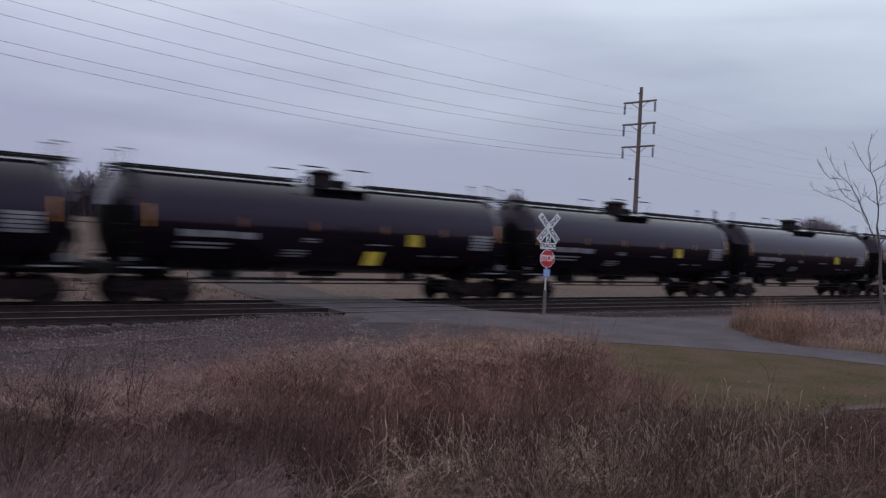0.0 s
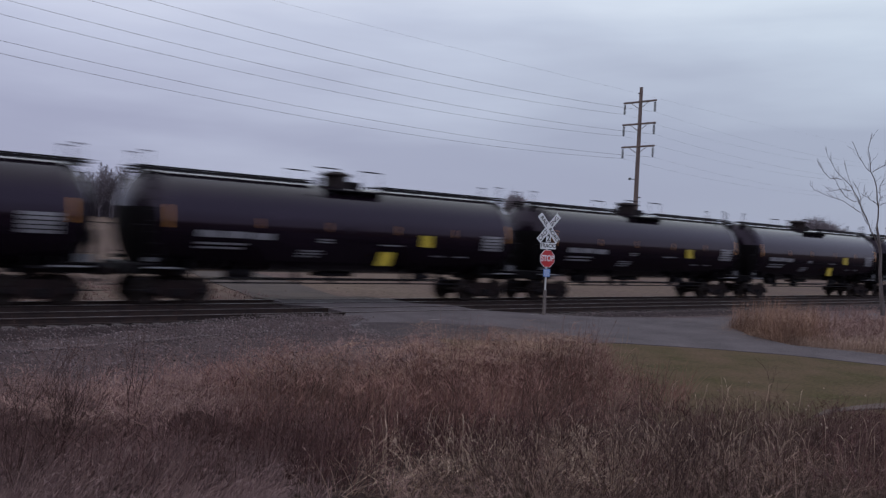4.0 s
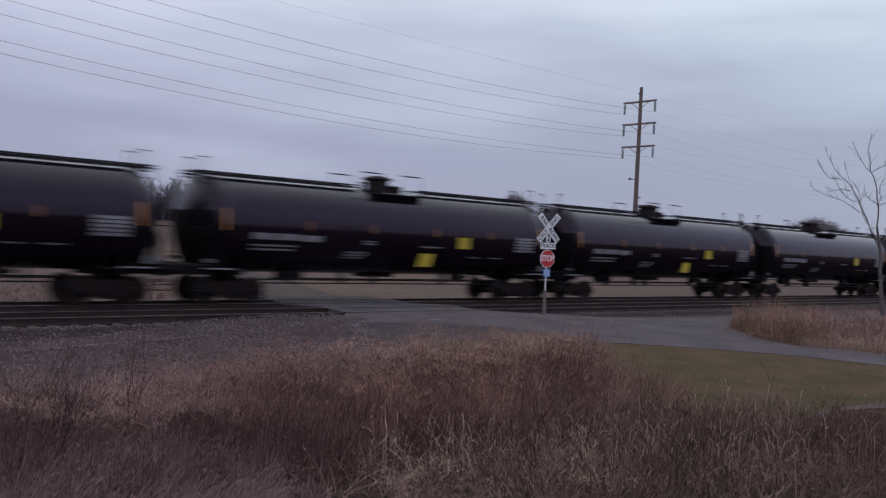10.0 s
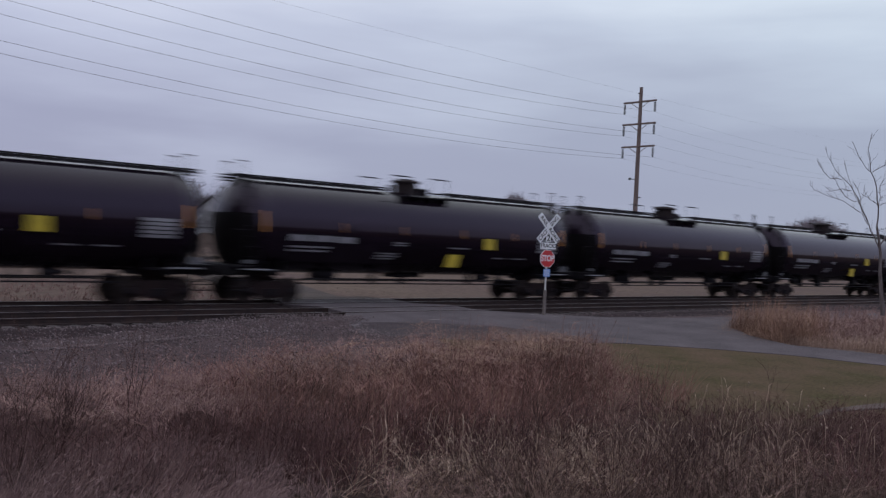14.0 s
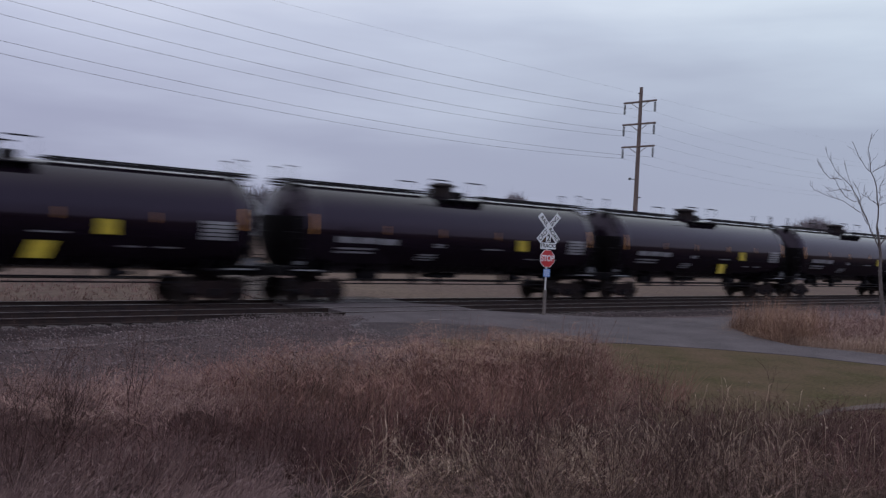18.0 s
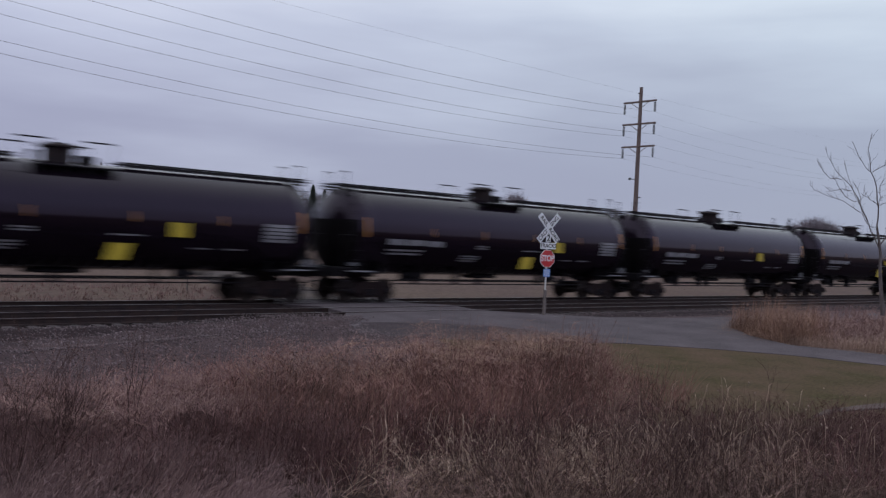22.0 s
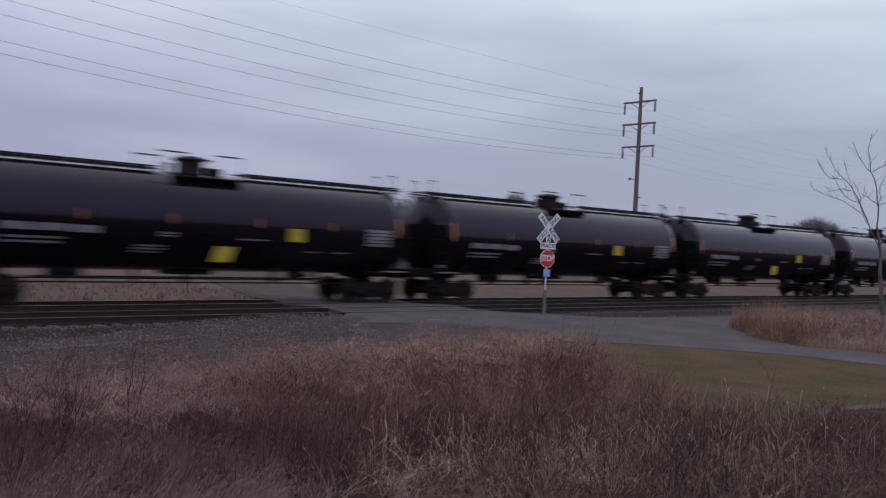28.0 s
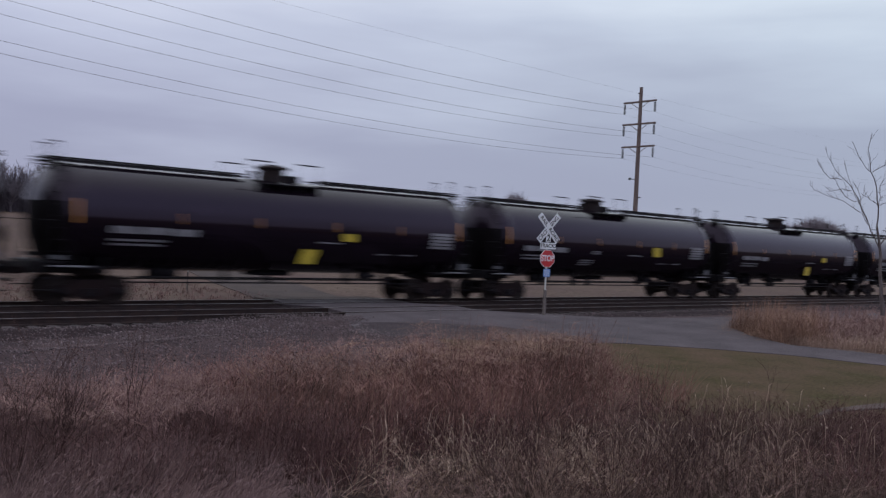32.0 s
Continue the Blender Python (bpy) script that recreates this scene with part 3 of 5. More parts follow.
def tank_patch(bm, u0, u1, z0, z1, side=-1, off=0.006, rows=3, shear=0.0):
    """A thin painted or stuck-on patch that follows the tank's side between two heights."""
    for i in range(rows):
        a, b = z0 + (z1 - z0) * i / rows, z0 + (z1 - z0) * (i + 1) / rows
        r = R_TANK + off
        ya, yb = (math.sqrt(max(0.01, r * r - (q - Z_TANK) ** 2)) for q in (a, b))
        sa, sb = shear * i / rows, shear * (i + 1) / rows
        vs = [bm.verts.new(q) for q in ((u0 + sa, side * ya, a), (u1 + sa, side * ya, a), (u1 + sb, side * yb, b), (u0 + sb, side * yb, b))]
        bm.faces.new(vs if side < 0 else vs[::-1])
    return bm


def plate(u0, u1, z0, z1, side=-1, off=0.03, shear=0.0):
    """A flat plate with thickness held just off the tank's side."""
    bm = B()
    r = R_TANK + off
    y = side * max(math.sqrt(max(0.01, r * r - (q - Z_TANK) ** 2)) for q in (z0, z1))
    q = [(u0, y, z0), (u1, y, z0), (u1 + shear, y, z1), (u0 + shear, y, z1)]
    a = [bm.verts.new(p) for p in q]
    b = [bm.verts.new((p[0], p[1] - side * 0.012, p[2])) for p in q]
    bm.faces.new(a); bm.faces.new(b[::-1])
    for i in range(4):
        bm.faces.new((a[i], b[i], b[(i + 1) % 4], a[(i + 1) % 4]))
    bmesh.ops.recalc_face_normals(bm, faces=bm.faces)
    return bm


def build_truck(car, xc):
    """A freight truck: bolster with side frames, springs, axles, wheels."""
    t = part("truck", box(box(B(), (xc, 0, 0.66), (0.42, 2.0, 0.26), 0.04), (xc, 0, 0.85), (0.5, 0.6, 0.14), 0.03), M_TRUCK, car)
    for s in (-1, 1):
        bm = B()
        y = s * 1.0
        outline = [(-1.12, 0.60), (-1.08, 0.42), (-0.72, 0.42), (-0.62, 0.36), (-0.42, 0.22), (0.42, 0.22), (0.62, 0.36), (0.72, 0.42), (1.08, 0.42), (1.12, 0.60), (0.78, 0.66), (0.45, 0.80), (-0.45, 0.80), (-0.78, 0.66)]
        a = [bm.verts.new((xc + u, y - 0.07, v)) for u, v in outline]
        b = [bm.verts.new((xc + u, y + 0.07, v)) for u, v in outline]
        bm.faces.new(a); bm.faces.new(b[::-1])
        for i in range(len(outline)):
            j = (i + 1) % len(outline)
            bm.faces.new((a[i], b[i], b[j], a[j]))
        bmesh.ops.recalc_face_normals(bm, faces=bm.faces)
        part("side_frame", bm, M_TRUCK, t)
        bm = B()
        for du in (-0.16, 0.0, 0.16):
            rod(bm, (xc + du, y + s * 0.08, 0.30), (xc + du, y + s * 0.08, 0.54), 0.06, 8)
        part("spring_nest", bm, M_BLACK, t)
    for dx in (-0.89, 0.89):
        part("axle", rod(B(), (xc + dx, -1.12, 0.457), (xc + dx, 1.12, 0.457), 0.075, 10), M_WHEEL, t)
        for s in (-1, 1):
            prof = [(0.06, 0.05), (0.065, 0.12), (0.03, 0.16), (0.02, 0.37), (0.05, 0.40), (0.065, 0.445), (-0.03, 0.457), (-0.055, 0.482), (-0.07, 0.47), (-0.07, 0.40), (-0.02, 0.37), (-0.02, 0.16), (-0.07, 0.12), (-0.07, 0.05), (0.06, 0.05)]
            part("wheel", lathe(B(), [(s * u, r) for u, r in prof], "y", 24, (xc + dx, s * 0.755, 0.457)), M_WHEEL, t, smooth=True)
            part("bearing_cap", lathe(B(), [(0, 0.12), (s * 0.08, 0.12), (s * 0.11, 0.08), (s * 0.11, 0.0)], "y", 12, (xc + dx, s * 1.07, 0.457)), M_BLACK, t)
    part("bolster", box(B(), (xc, 0, 1.03), (0.55, 0.9, 0.30), 0.03), M_TRUCK, t)
    t.location.z = -FAR_DROP
    return t


def build_car():
    """A black pressure-jacketed tank car, centred on its own origin at the rail's top."""
    car = new("tank_car")
    prof = [(-8.45, 0.0)]
    for i in range(1, 9):
        a = math.pi / 2 * i / 8
        prof.append((-7.67 - 0.78 * math.cos(a), R_TANK * math.sin(a)))
    prof += [(-7.5, R_TANK), (-7.49, R_TANK + 0.012), (-7.38, R_TANK + 0.012), (-7.37, R_TANK), (-7.33, R_TANK), (-2.6, R_TANK), (2.6, R_TANK), (7.33, R_TANK), (7.37, R_TANK), (7.38, R_TANK + 0.012), (7.49, R_TANK + 0.012), (7.5, R_TANK)]
    for i in range(8, 0, -1):
        a = math.pi / 2 * i / 8
        prof.append((7.67 + 0.78 * math.cos(a), R_TANK * math.sin(a)))
    prof.append((8.45, 0.0))
    part("tank", lathe(B(), prof, "x", 56, (0, 0, Z_TANK)), M_TANK, car, "glossy black jacketed tank", True)
    # running gear below
    for e in (-1, 1):
        build_truck(car, e * 6.9)
        bm = box(B(), (e * 7.35, 0, 0.98), (2.5, 0.62, 0.34), 0.02)
        part("stub_sill", bm, M_BLACK, car)
        bm = B()
        q = [(-1.15, 1.45), (-0.95, 1.10), (0.95, 1.10), (1.15, 1.45)]
        for dx in (-0.35, 0.35):
            box(bm, (e * 6.9 + dx, 0, 1.18), (0.05, 2.5, 0.36), 0.01)
        box(bm, (e * 6.9, 0, 1.02), (0.8, 2.6, 0.06), 0.01)
        part("bolster_cradle", bm, M_BLACK, car)
        # coupler
        bm = box(B(), (e * 8.75, 0, 0.88), (0.46, 0.16, 0.2), 0.03)
        box(bm, (e * 8.93, 0.05, 0.88), (0.2, 0.3, 0.28), 0.05)
        part("coupler", bm, M_TRUCK, car)
        bm = bent(B(), [(e * 8.6, 0.35, 0.82), (e * 8.75, 0.37, 0.55), (e * 8.95, 0.36, 0.52)], 0.03)
        part("air_hose", bm, M_BLACK, car)
        # matt shield over the head's lower part; its black paints the dark ground reflection
        shield = [(8.475, 0.0)]
        for i in range(1, 8):
            a = math.pi / 2 * i / 8
            shield.append((7.69 + 0.785 * math.cos(a), (R_TANK + 0.012) * math.sin(a)))
        bm = lathe(B(), [(e * u, r) for u, r in shield], "x", 40, (0, 0, Z_TANK))
        bmesh.ops.bisect_plane(bm, geom=bm.verts[:] + bm.edges[:] + bm.faces[:], plane_co=(0, 0, 3.0), plane_no=(0, 0, 1), clear_outer=True)
        part("head_reflection_shield", bm, M_DARKREFLECT, car, "matt black head shield standing in for the dark reflection", True)
        # end platform with its step, rails and ladder
        bm = box(B(), (e * 8.12, 0, 1.17), (0.85, 2.75, 0.06), 0.01)
        box(bm, (e * 8.53, 0, 1.03), (0.07, 2.85, 0.34), 0.01)
        part("end_platform", bm, M_BLACK, car)
        for s in (-1, 1):
            bm = B()
            for z in (0.36, 0.7):
                box(bm, (e * 8.3, s * 1.38, z), (0.5, 0.1, 0.03))
            for dx in (-0.24, 0.24):
                box(bm, (e * 8.3 + dx, s * 1.38, 0.75), (0.03, 0.05, 0.8))
            part("sill_step", bm, M_BLACK, car)
            bm = bent(B(), [(e * 6.95, s * 1.50, 2.42), (e * 8.5, s * 1.42, 2.42), (e * 8.5, s * 1.42, 1.2)], 0.02)
            rod(bm, (e * 7.6, s * 1.42, 2.42), (e * 7.6, s * 1.42, 1.2), 0.02)
            part("end_handrail", bm, M_BLACK, car)
            part("step_marker", box(B(), (e * 7.62, s * 1.44, 1.075), (1.15, 0.02, 0.05)), M_WHITE, car, "white stripe on the end sill")
            # roof grab loop at each end
            bm = bent(B(), [(e * 7.82, s * 0.56, 4.12), (e * 7.82, s * 0.56, 4.81), (e * 8.08, s * 0.56, 4.81), (e * 8.08, s * 0.56, 4.12)], 0.014, 5)
            rod(bm, (e * 7.80, s * 0.56, 4.81), (e * 8.10, s * 0.56, 4.81), 0.024, 6)
            box(bm, (e * 7.95, s * 0.52, 4.14), (0.45, 0.2, 0.04))
            part("roof_grab_rail", bm, M_BLACK, car)
            # side ladder
            bm = B()
            for dx in (-0.2, 0.2):
                pts = [(e * 7.95 + dx, s * 1.46, 1.2), (e * 7.95 + dx, s * 1.56, 2.6), (e * 7.95 + dx, s * 1.40, 3.4), (e * 7.95 + dx, s * 0.98, 3.95), (e * 7.95 + dx, s * 0.56, 4.2)]
                bent(bm, pts, 0.018, 5)
            lad = part("ladder", bm, M_BLACK, car)
            for z, y in ((1.5, 1.48), (1.85, 1.505), (2.2, 1.53), (2.55, 1.555), (2.9, 1.5), (3.25, 1.43), (3.6, 1.25), (3.9, 1.02)):
                part("rung", rod(B(), (e * 7.95 - 0.2, s * y, z), (e * 7.95 + 0.2, s * y, z), 0.014, 5), M_BLACK, lad)
            # roof walkway: grating and its brackets
            wx0, wx1 = (-8.25, -1.6) if e < 0 else (1.5, 8.4)
            bm = box(B(), ((wx0 + wx1) / 2, s * 0.42, 4.342), (wx1 - wx0, 0.30, 0.036))
            box(bm, ((wx0 + wx1) / 2, s * 0.56, 4.25), (wx1 - wx0, 0.03, 0.07))
            for k in range(5):
                x = wx0 + 0.3 + (wx1 - wx0 - 0.6) * k / 4
                box(bm, (x, s * 0.42, 4.28), (0.03, 0.12, 0.2))
            part("roof_walkway", bm, M_BLACK, car)
    # hand brake on one end
    bm = lathe(B(), [(-0.03, 0.25), (0.03, 0.25), (0.03, 0.21), (-0.03, 0.21), (-0.03, 0.25)], "x", 18, (8.52, -0.55, 1.95))
    for a in range(3):
        c, s = math.cos(a * 2.09), math.sin(a * 2.09)
        rod(bm, (8.52, -0.55, 1.95), (8.52, -0.55 + 0.22 * c, 1.95 + 0.22 * s), 0.02)
    box(bm, (8.46, -0.55, 1.65), (0.08, 0.3, 1.0), 0.01)
    part("hand_brake", bm, M_BLACK, car)
    # manway housing, platform and guard rails
    hx = -0.27
    bm = lathe(B(), [(4.05, 0.46), (4.64, 0.46), (4.65, 0.60), (4.70, 0.60), (4.76, 0.46), (4.78, 0.0)], "z", 20, (hx, 0, 0))
    h = part("valve_housing", bm, M_RUSTBLACK, car, "dark rusty valve housing")
    part("housing_lid", lathe(B(), [(4.765, 0.34), (4.80, 0.30), (4.81, 0.0)], "z", 20, (hx, 0, 0)), M_BLACK, h)
    part("manway_cover", lathe(B(), [(4.15, 0.3), (4.42, 0.3), (4.46, 0.27), (4.47, 0)], "z", 16, (hx + 0.85, 0, 0)), M_BLACK, car)
    part("vent_pipe", rod(rod(B(), (hx - 0.75, 0, 4.1), (hx - 0.75, 0, 4.48), 0.09, 10), (hx - 0.75, 0, 4.46), (hx - 0.75, 0, 4.52), 0.12, 10), M_BLACK, car)
    for s in (-1, 1):
        bm = box(B(), (hx + 0.22, s * 0.90, 4.05), (2.5, 0.62, 0.05), 0.01)
        for k in range(4):
            x = hx - 0.9 + 0.72 * k
            box(bm, (x, s * 0.95, 3.94), (0.06, 0.5, 0.16))
        part("platform", bm, M_BLACK, car)
        for x0, x1 in ((hx - 1.52, hx - 0.58), (hx + 0.42, hx + 1.34)):
            bm = bent(B(), [(x0, s * 1.08, 4.0), (x0, s * 1.08, 4.82), (x1, s * 1.08, 4.82), (x1, s * 1.08, 4.0)], 0.011)
            rod(bm, (x0, s * 1.08, 4.82), (x1, s * 1.08, 4.82), 0.026, 6)
            part("platform_guard_rail", bm, M_BLACK, car)
    # underside: bottom outlet, brake rigging and pipes
    bm = lathe(B(), [(-1.0, 0.0), (-0.95, 0.16), (0.95, 0.16), (1.0, 0)], "x", 12, (hx, 0, 0.98))
    box(bm, (hx, 0, 0.88), (1.6, 0.7, 0.14), 0.05)
    part("outlet_skid", bm, M_BLACK, car)
    part("outlet_valve", rod(rod(B(), (hx, 0, 0.55), (hx, 0, 0.95), 0.11, 10), (hx, 0, 0.50), (hx, 0, 0.58), 0.15, 10), M_BLACK, car)
    for s in (-1, 1):
        part("brake_pipe", rod(B(), (-5.7, s * 1.0, 0.585), (5.7, s * 1.0, 0.585), 0.024, 6), M_BLACK, car)
    part("brake_rod", rod(B(), (-5.6, -1.0, 0.757), (5.6, -1.0, 0.757), 0.026, 6), M_BLACK, car)
    for x in (-4.6, -2.4, 2.6, 4.4):
        part("pipe_hanger", box(B(), (x, -0.88, 0.85), (0.05, 0.28, 0.60)), M_BLACK, car)
    part("brake_cylinder", lathe(B(), [(-0.3, 0), (-0.3, 0.15), (0.25, 0.15), (0.32, 0.08), (0.55, 0.05), (0.55, 0)], "x", 14, (3.7, -0.55, 0.86)), M_BLACK, car)
    part("air_reservoir", lathe(B(), [(-0.55, 0), (-0.5, 0.2), (0.5, 0.2), (0.55, 0)], "x", 14, (-4.4, -0.45, 0.90)), M_BLACK, car)
    # painted marks and reflectors, both sides
    for s in (-1, 1):
        k = -s
        marks = B()
        for u0, u1, z0, z1 in ((-6.52, -5.67, 2.12, 2.34), (-5.59, -4.67, 2.12, 2.34), (-4.57, -3.77, 2.10, 2.32)):
            tank_patch(marks, *sorted((k * u0, k * u1)), z0, z1, s)
        part("reporting_mark", marks, M_WHITE, car, "white block of worn lettering")
        marks = B()
        for u0, u1, z0, z1 in ((-6.52, -4.77, 1.88, 1.95), (-6.52, -4.87, 1.74, 1.81)):
            tank_patch(marks, *sorted((k * u0, k * u1)), z0, z1, s)
        part("capacity_stencil", marks, M_WHITE, car, "two white lines of small lettering")
        marks = B()
        for u0, u1, z0, z1 in ((-2.6, -1.7, 1.74, 1.80), (-2.65, -1.65, 1.64, 1.70), (-2.65, -1.8, 1.54, 1.60)):
            tank_patch(marks, *sorted((k * u0, k * u1)), z0, z1, s, rows=1)
        part("load_stencil", marks, M_WHITE, car, "white lines of small lettering")
        marks = B()
        for u0, u1, z0, z1 in ((-1.9, -1.35, 2.17, 2.22), (-1.9, -1.35, 2.08, 2.13)):
            tank_patch(marks, *sorted((k * u0, k * u1)), z0, z1, s, rows=1)
        part("test_stencil", marks, M_WHITE, car, "white lines of small lettering")
        for u0, u1, z in ((0.9, 1.9, 2.08), (3.55, 4.2, 1.72), (4.7, 5.4, 1.72)):
            part("lettering_line", tank_patch(B(), *sorted((k * u0, k * u1)), z - 0.025, z + 0.025, s, rows=1), M_WHITE, car, "white line of small lettering")
        marks = B()
        for z in (2.02, 2.15, 2.28, 2.41, 2.54):
            tank_patch(marks, *sorted((k * 6.1, k * 7.2)), z, z + 0.10, s, rows=1)
        part("data_stencil", marks, M_WHITE, car, "white block of small lettering")
        for u in (-4.3, -1.5, 1.6, 4.55):
            part("reflector_strip", tank_patch(B(), k * u - 0.04, k * u + 0.04, 2.50, 2.82, s), M_ORANGE, car, "amber reflective strip")
        for e in (-1, 1):
            part("end_reflector", tank_patch(B(), e * 7.56 - 0.045, e * 7.56 + 0.045, 2.38, 3.10, s, 0.02, 6), M_ENDORANGE, car, "tall amber reflective strip")
            part("sill_plate", box(B(), (e * 8.02, s * 1.43, 1.33), (0.5, 0.02, 0.24) if e > 0 else (0.36, 0.02, 0.13)), M_GREYST, car, "pale plate on the end rail")
    return car


def placards(car, lower, flat, shift=0.0, upper=0.0):
    """The yellow panels of one car; shift and upper move the lower and the upper one along it."""
    for s in (-1, 1):
        k = -s
        z0 = 2.16 if flat else 2.07
        u0, u1 = sorted((k * (2.74 + upper), k * (3.34 + upper)))
        p = part("placard", plate(u0, u1, z0, 2.53 if not flat else 2.44, s), M_YELLOW, car, "yellow warning panel")
        if lower:
            u0, u1 = sorted((k * (0.72 + shift), k * (1.38 + shift)))
            part("placard", plate(u0, u1, 1.30, 1.82, s, 0.05, 0.2 * k), M_YELLOW, car, "slanting yellow panel")


BOTH = {0, 3, 4, 6, 10, 11, 13, 14, 16, 17, 19, 21, 22, 24, 25, 26, 27, 29, 30, 31, 33, 34}
FLAT = {24, 25, 30, 31, 33}
SHIFTED = {27: -0.8, 29: -0.78, 30: -0.65, 31: -0.65}
UPPER = {23: -0.42, 24: -1.05, 30: -0.8, 31: -0.9}
model_car = build_car()
CARS = []
for k in range(-1, 36):
    car = model_car if k == -1 else copy_thing(model_car, Matrix.Identity(4))
    CARS.append((k, car))
for k, car in CARS:
    if k in FLAT:
        for small in [c for c in car.children if c.name.split(".")[0] in ("load_stencil", "test_stencil")]:
            bpy.data.objects.remove(small)
    placards(car, k in BOTH, k in FLAT, SHIFTED.get(k, 0.0), UPPER.get(k, 0.0))
    tagged(car, "black railway tank car with upper and slanting lower yellow panels" if k in BOTH else "black railway tank car with one yellow panel on its side", "tank car", "tank cars of the train")


def train_run(t):
    """Metres travelled since the start; the train slows a little."""
    return -7.7938e-05 * t ** 3 - 0.00711095 * t ** 2 + 17.73915 * t + 0.1815


# slack in the couplers: metres by which each car stands off its even place
SLACK = [0.16, 0.16, -0.04, -0.17, -0.20, -0.10, 0.06, 0.16, 0.14, 0.0, 0.03, 0.06, 0.02, -0.02, -0.05, -0.09, -0.06, -0.03, -0.01, -0.04, -0.05, 0.0, -0.01, 0.0, 0.06, 0.02, -0.07, 0.02, 0.12, 0.15, 0.03, -0.01, -0.07, -0.01, 0.0, 0.0, 0.0]


def motions():
    times = [i * 1.0 for i in range(33)]
    for (k, car), slack in zip(CARS, SLACK):
        walk(car, [(t, pose(18.41 + k * CAR_PITCH - train_run(t) + slack, TRACK_FAR, 0.0)) for t in times])


# ---- signs at the crossing ----
def lettering(text, size, material, parent, m, label=""):
    cu = bpy.data.curves.new("lettering", "FONT")
    cu.body, cu.size, cu.align_x, cu.align_y, cu.extrude = text, size, "CENTER", "CENTER", 0.0015
    cu.offset = size * 0.022
    tmp = new("lettering_source", cu)
    me = bpy.data.meshes.new_from_object(tmp.evaluated_get(bpy.context.evaluated_depsgraph_get()))
    bpy.data.objects.remove(tmp)
    bpy.data.curves.remove(cu)
    me.materials.clear()
    me.materials.append(material)
    ob = new("lettering", me)
    ob.parent = parent
    ob.matrix_local = m
    if label:
        ob["label"] = label
    return ob


def crossbuck(x, y, z, rz, full, z_cross):
    """Post with crossed boards, a track count, a stop sign and a small blue plate. Local -y is the front."""
    s = tagged(new("crossing_sign"), "white crossbuck with a red stop sign on a thin post" if full else "white crossbuck with a grey-backed stop sign beyond the tracks", "crossing sign", "signs of the level crossing")
    s.matrix_world = pose(x, y, z, 0, 0, rz)
    zc = z_cross - z
    bm = box(B(), (0, 0.03, 0.42), (0.10, 0.08, 0.90) if full else (0.06, 0.05, 0.90), 0.008)
    part("post_base", bm, M_POSTLOW, s, "weathered brown lower post")
    bm = box(B(), (0, 0.03, 0.5 + zc / 2), (0.06, 0.035, zc - 0.55), 0.005)
    part("post", bm, M_GALV, s)
    flat = Matrix.Rotation(radians(90), 4, "X")
    for a, txt, yo in ((-48, ("RAIL", "ROAD"), -0.020), (48, ("CROS", "SING"), -0.010)):
        turn = Matrix.Translation((0, yo, zc)) @ Matrix.Rotation(radians(-a), 4, "Y")
        bm = box(B(), (0, 0, 0), (1.22, 0.006, 0.228), 0.002)
        b = part("blade", bm, M_SIGNW, s, "white reflective board with black letters")
        b.matrix_local = turn
        for k, w in enumerate(txt):
            lettering(w, 0.195, M_SIGNK, b, Matrix.Translation((-0.315 + 0.63 * k, -0.006, 0)) @ flat @ Matrix.Diagonal((1.05, 1, 1, 1)))
    if full:
        bm = box(B(), (0, -0.014, zc - 0.36), (0.20, 0.006, 0.24), 0.002)
        p = part("number_plate", bm, M_SIGNW, s, "white plate with a black 2")
        lettering("2", 0.30, M_SIGNK, p, Matrix.Translation((0, -0.019, zc - 0.36)) @ flat)
        bm = box(B(), (0, -0.018, zc - 0.62), (0.66, 0.006, 0.22), 0.002)
        p = part("tracks_plate", bm, M_SIGNW, s, "white plate")
        lettering("TRACKS", 0.19, M_SIGNK, p, Matrix.Translation((0, -0.024, zc - 0.62)) @ flat)
    zs = zc - 1.06
    for nm, r, mt, yo in (("stop_border", 0.325, M_SIGNW if full else M_POSTLOW, -0.012), ("stop_face", 0.305, M_SIGNR if full else M_POSTLOW, -0.018)):
        bm = B()
        ring = [(r * math.cos(radians(22.5 + 45 * i)), r * math.sin(radians(22.5 + 45 * i))) for i in range(8)]
        a = [bm.verts.new((u, yo, zs + v)) for u, v in ring]
        b = [bm.verts.new((u, yo + 0.006, zs + v)) for u, v in ring]
        bm.faces.new(a); bm.faces.new(b[::-1])
        for i in range(8):
            bm.faces.new((a[i], b[i], b[(i + 1) % 8], a[(i + 1) % 8]))
        bmesh.ops.recalc_face_normals(bm, faces=bm.faces)
        p = part(nm, bm, mt, s, "red octagon" if nm == "stop_face" and full else "")
    if full:
        lettering("STOP", 0.255, M_SIGNW, p, Matrix.Translation((0, -0.022, zs)) @ flat @ Matrix.Diagonal((0.88, 1.15, 1, 1)))
        bm = box(B(), (0, -0.012, zs - 0.50), (0.29, 0.006, 0.27), 0.002)
        p = part("blue_plate", bm, M_SIGNB, s, "small blue plate with pale bars")
        for dz in (0.07, 0.0, -0.07):
            part("text_bar", box(B(), (0, -0.017, zs - 0.50 + dz), (0.2, 0.003, 0.02)), M_SIGNW, p)
    return s


crossbuck(22.58, 20.65, -0.03, -12, True, 2.99)
crossbuck(16.75, 36.6, ground_z(16.75, 36.6) - 0.02, -14, False, 2.58)


# ---- power line ----
POLE_X, POLE_Y, SPAN = 63.35, 47.76, 57.58
ARM_Z, DROP = (11.50, 13.50, 15.45), 0.95


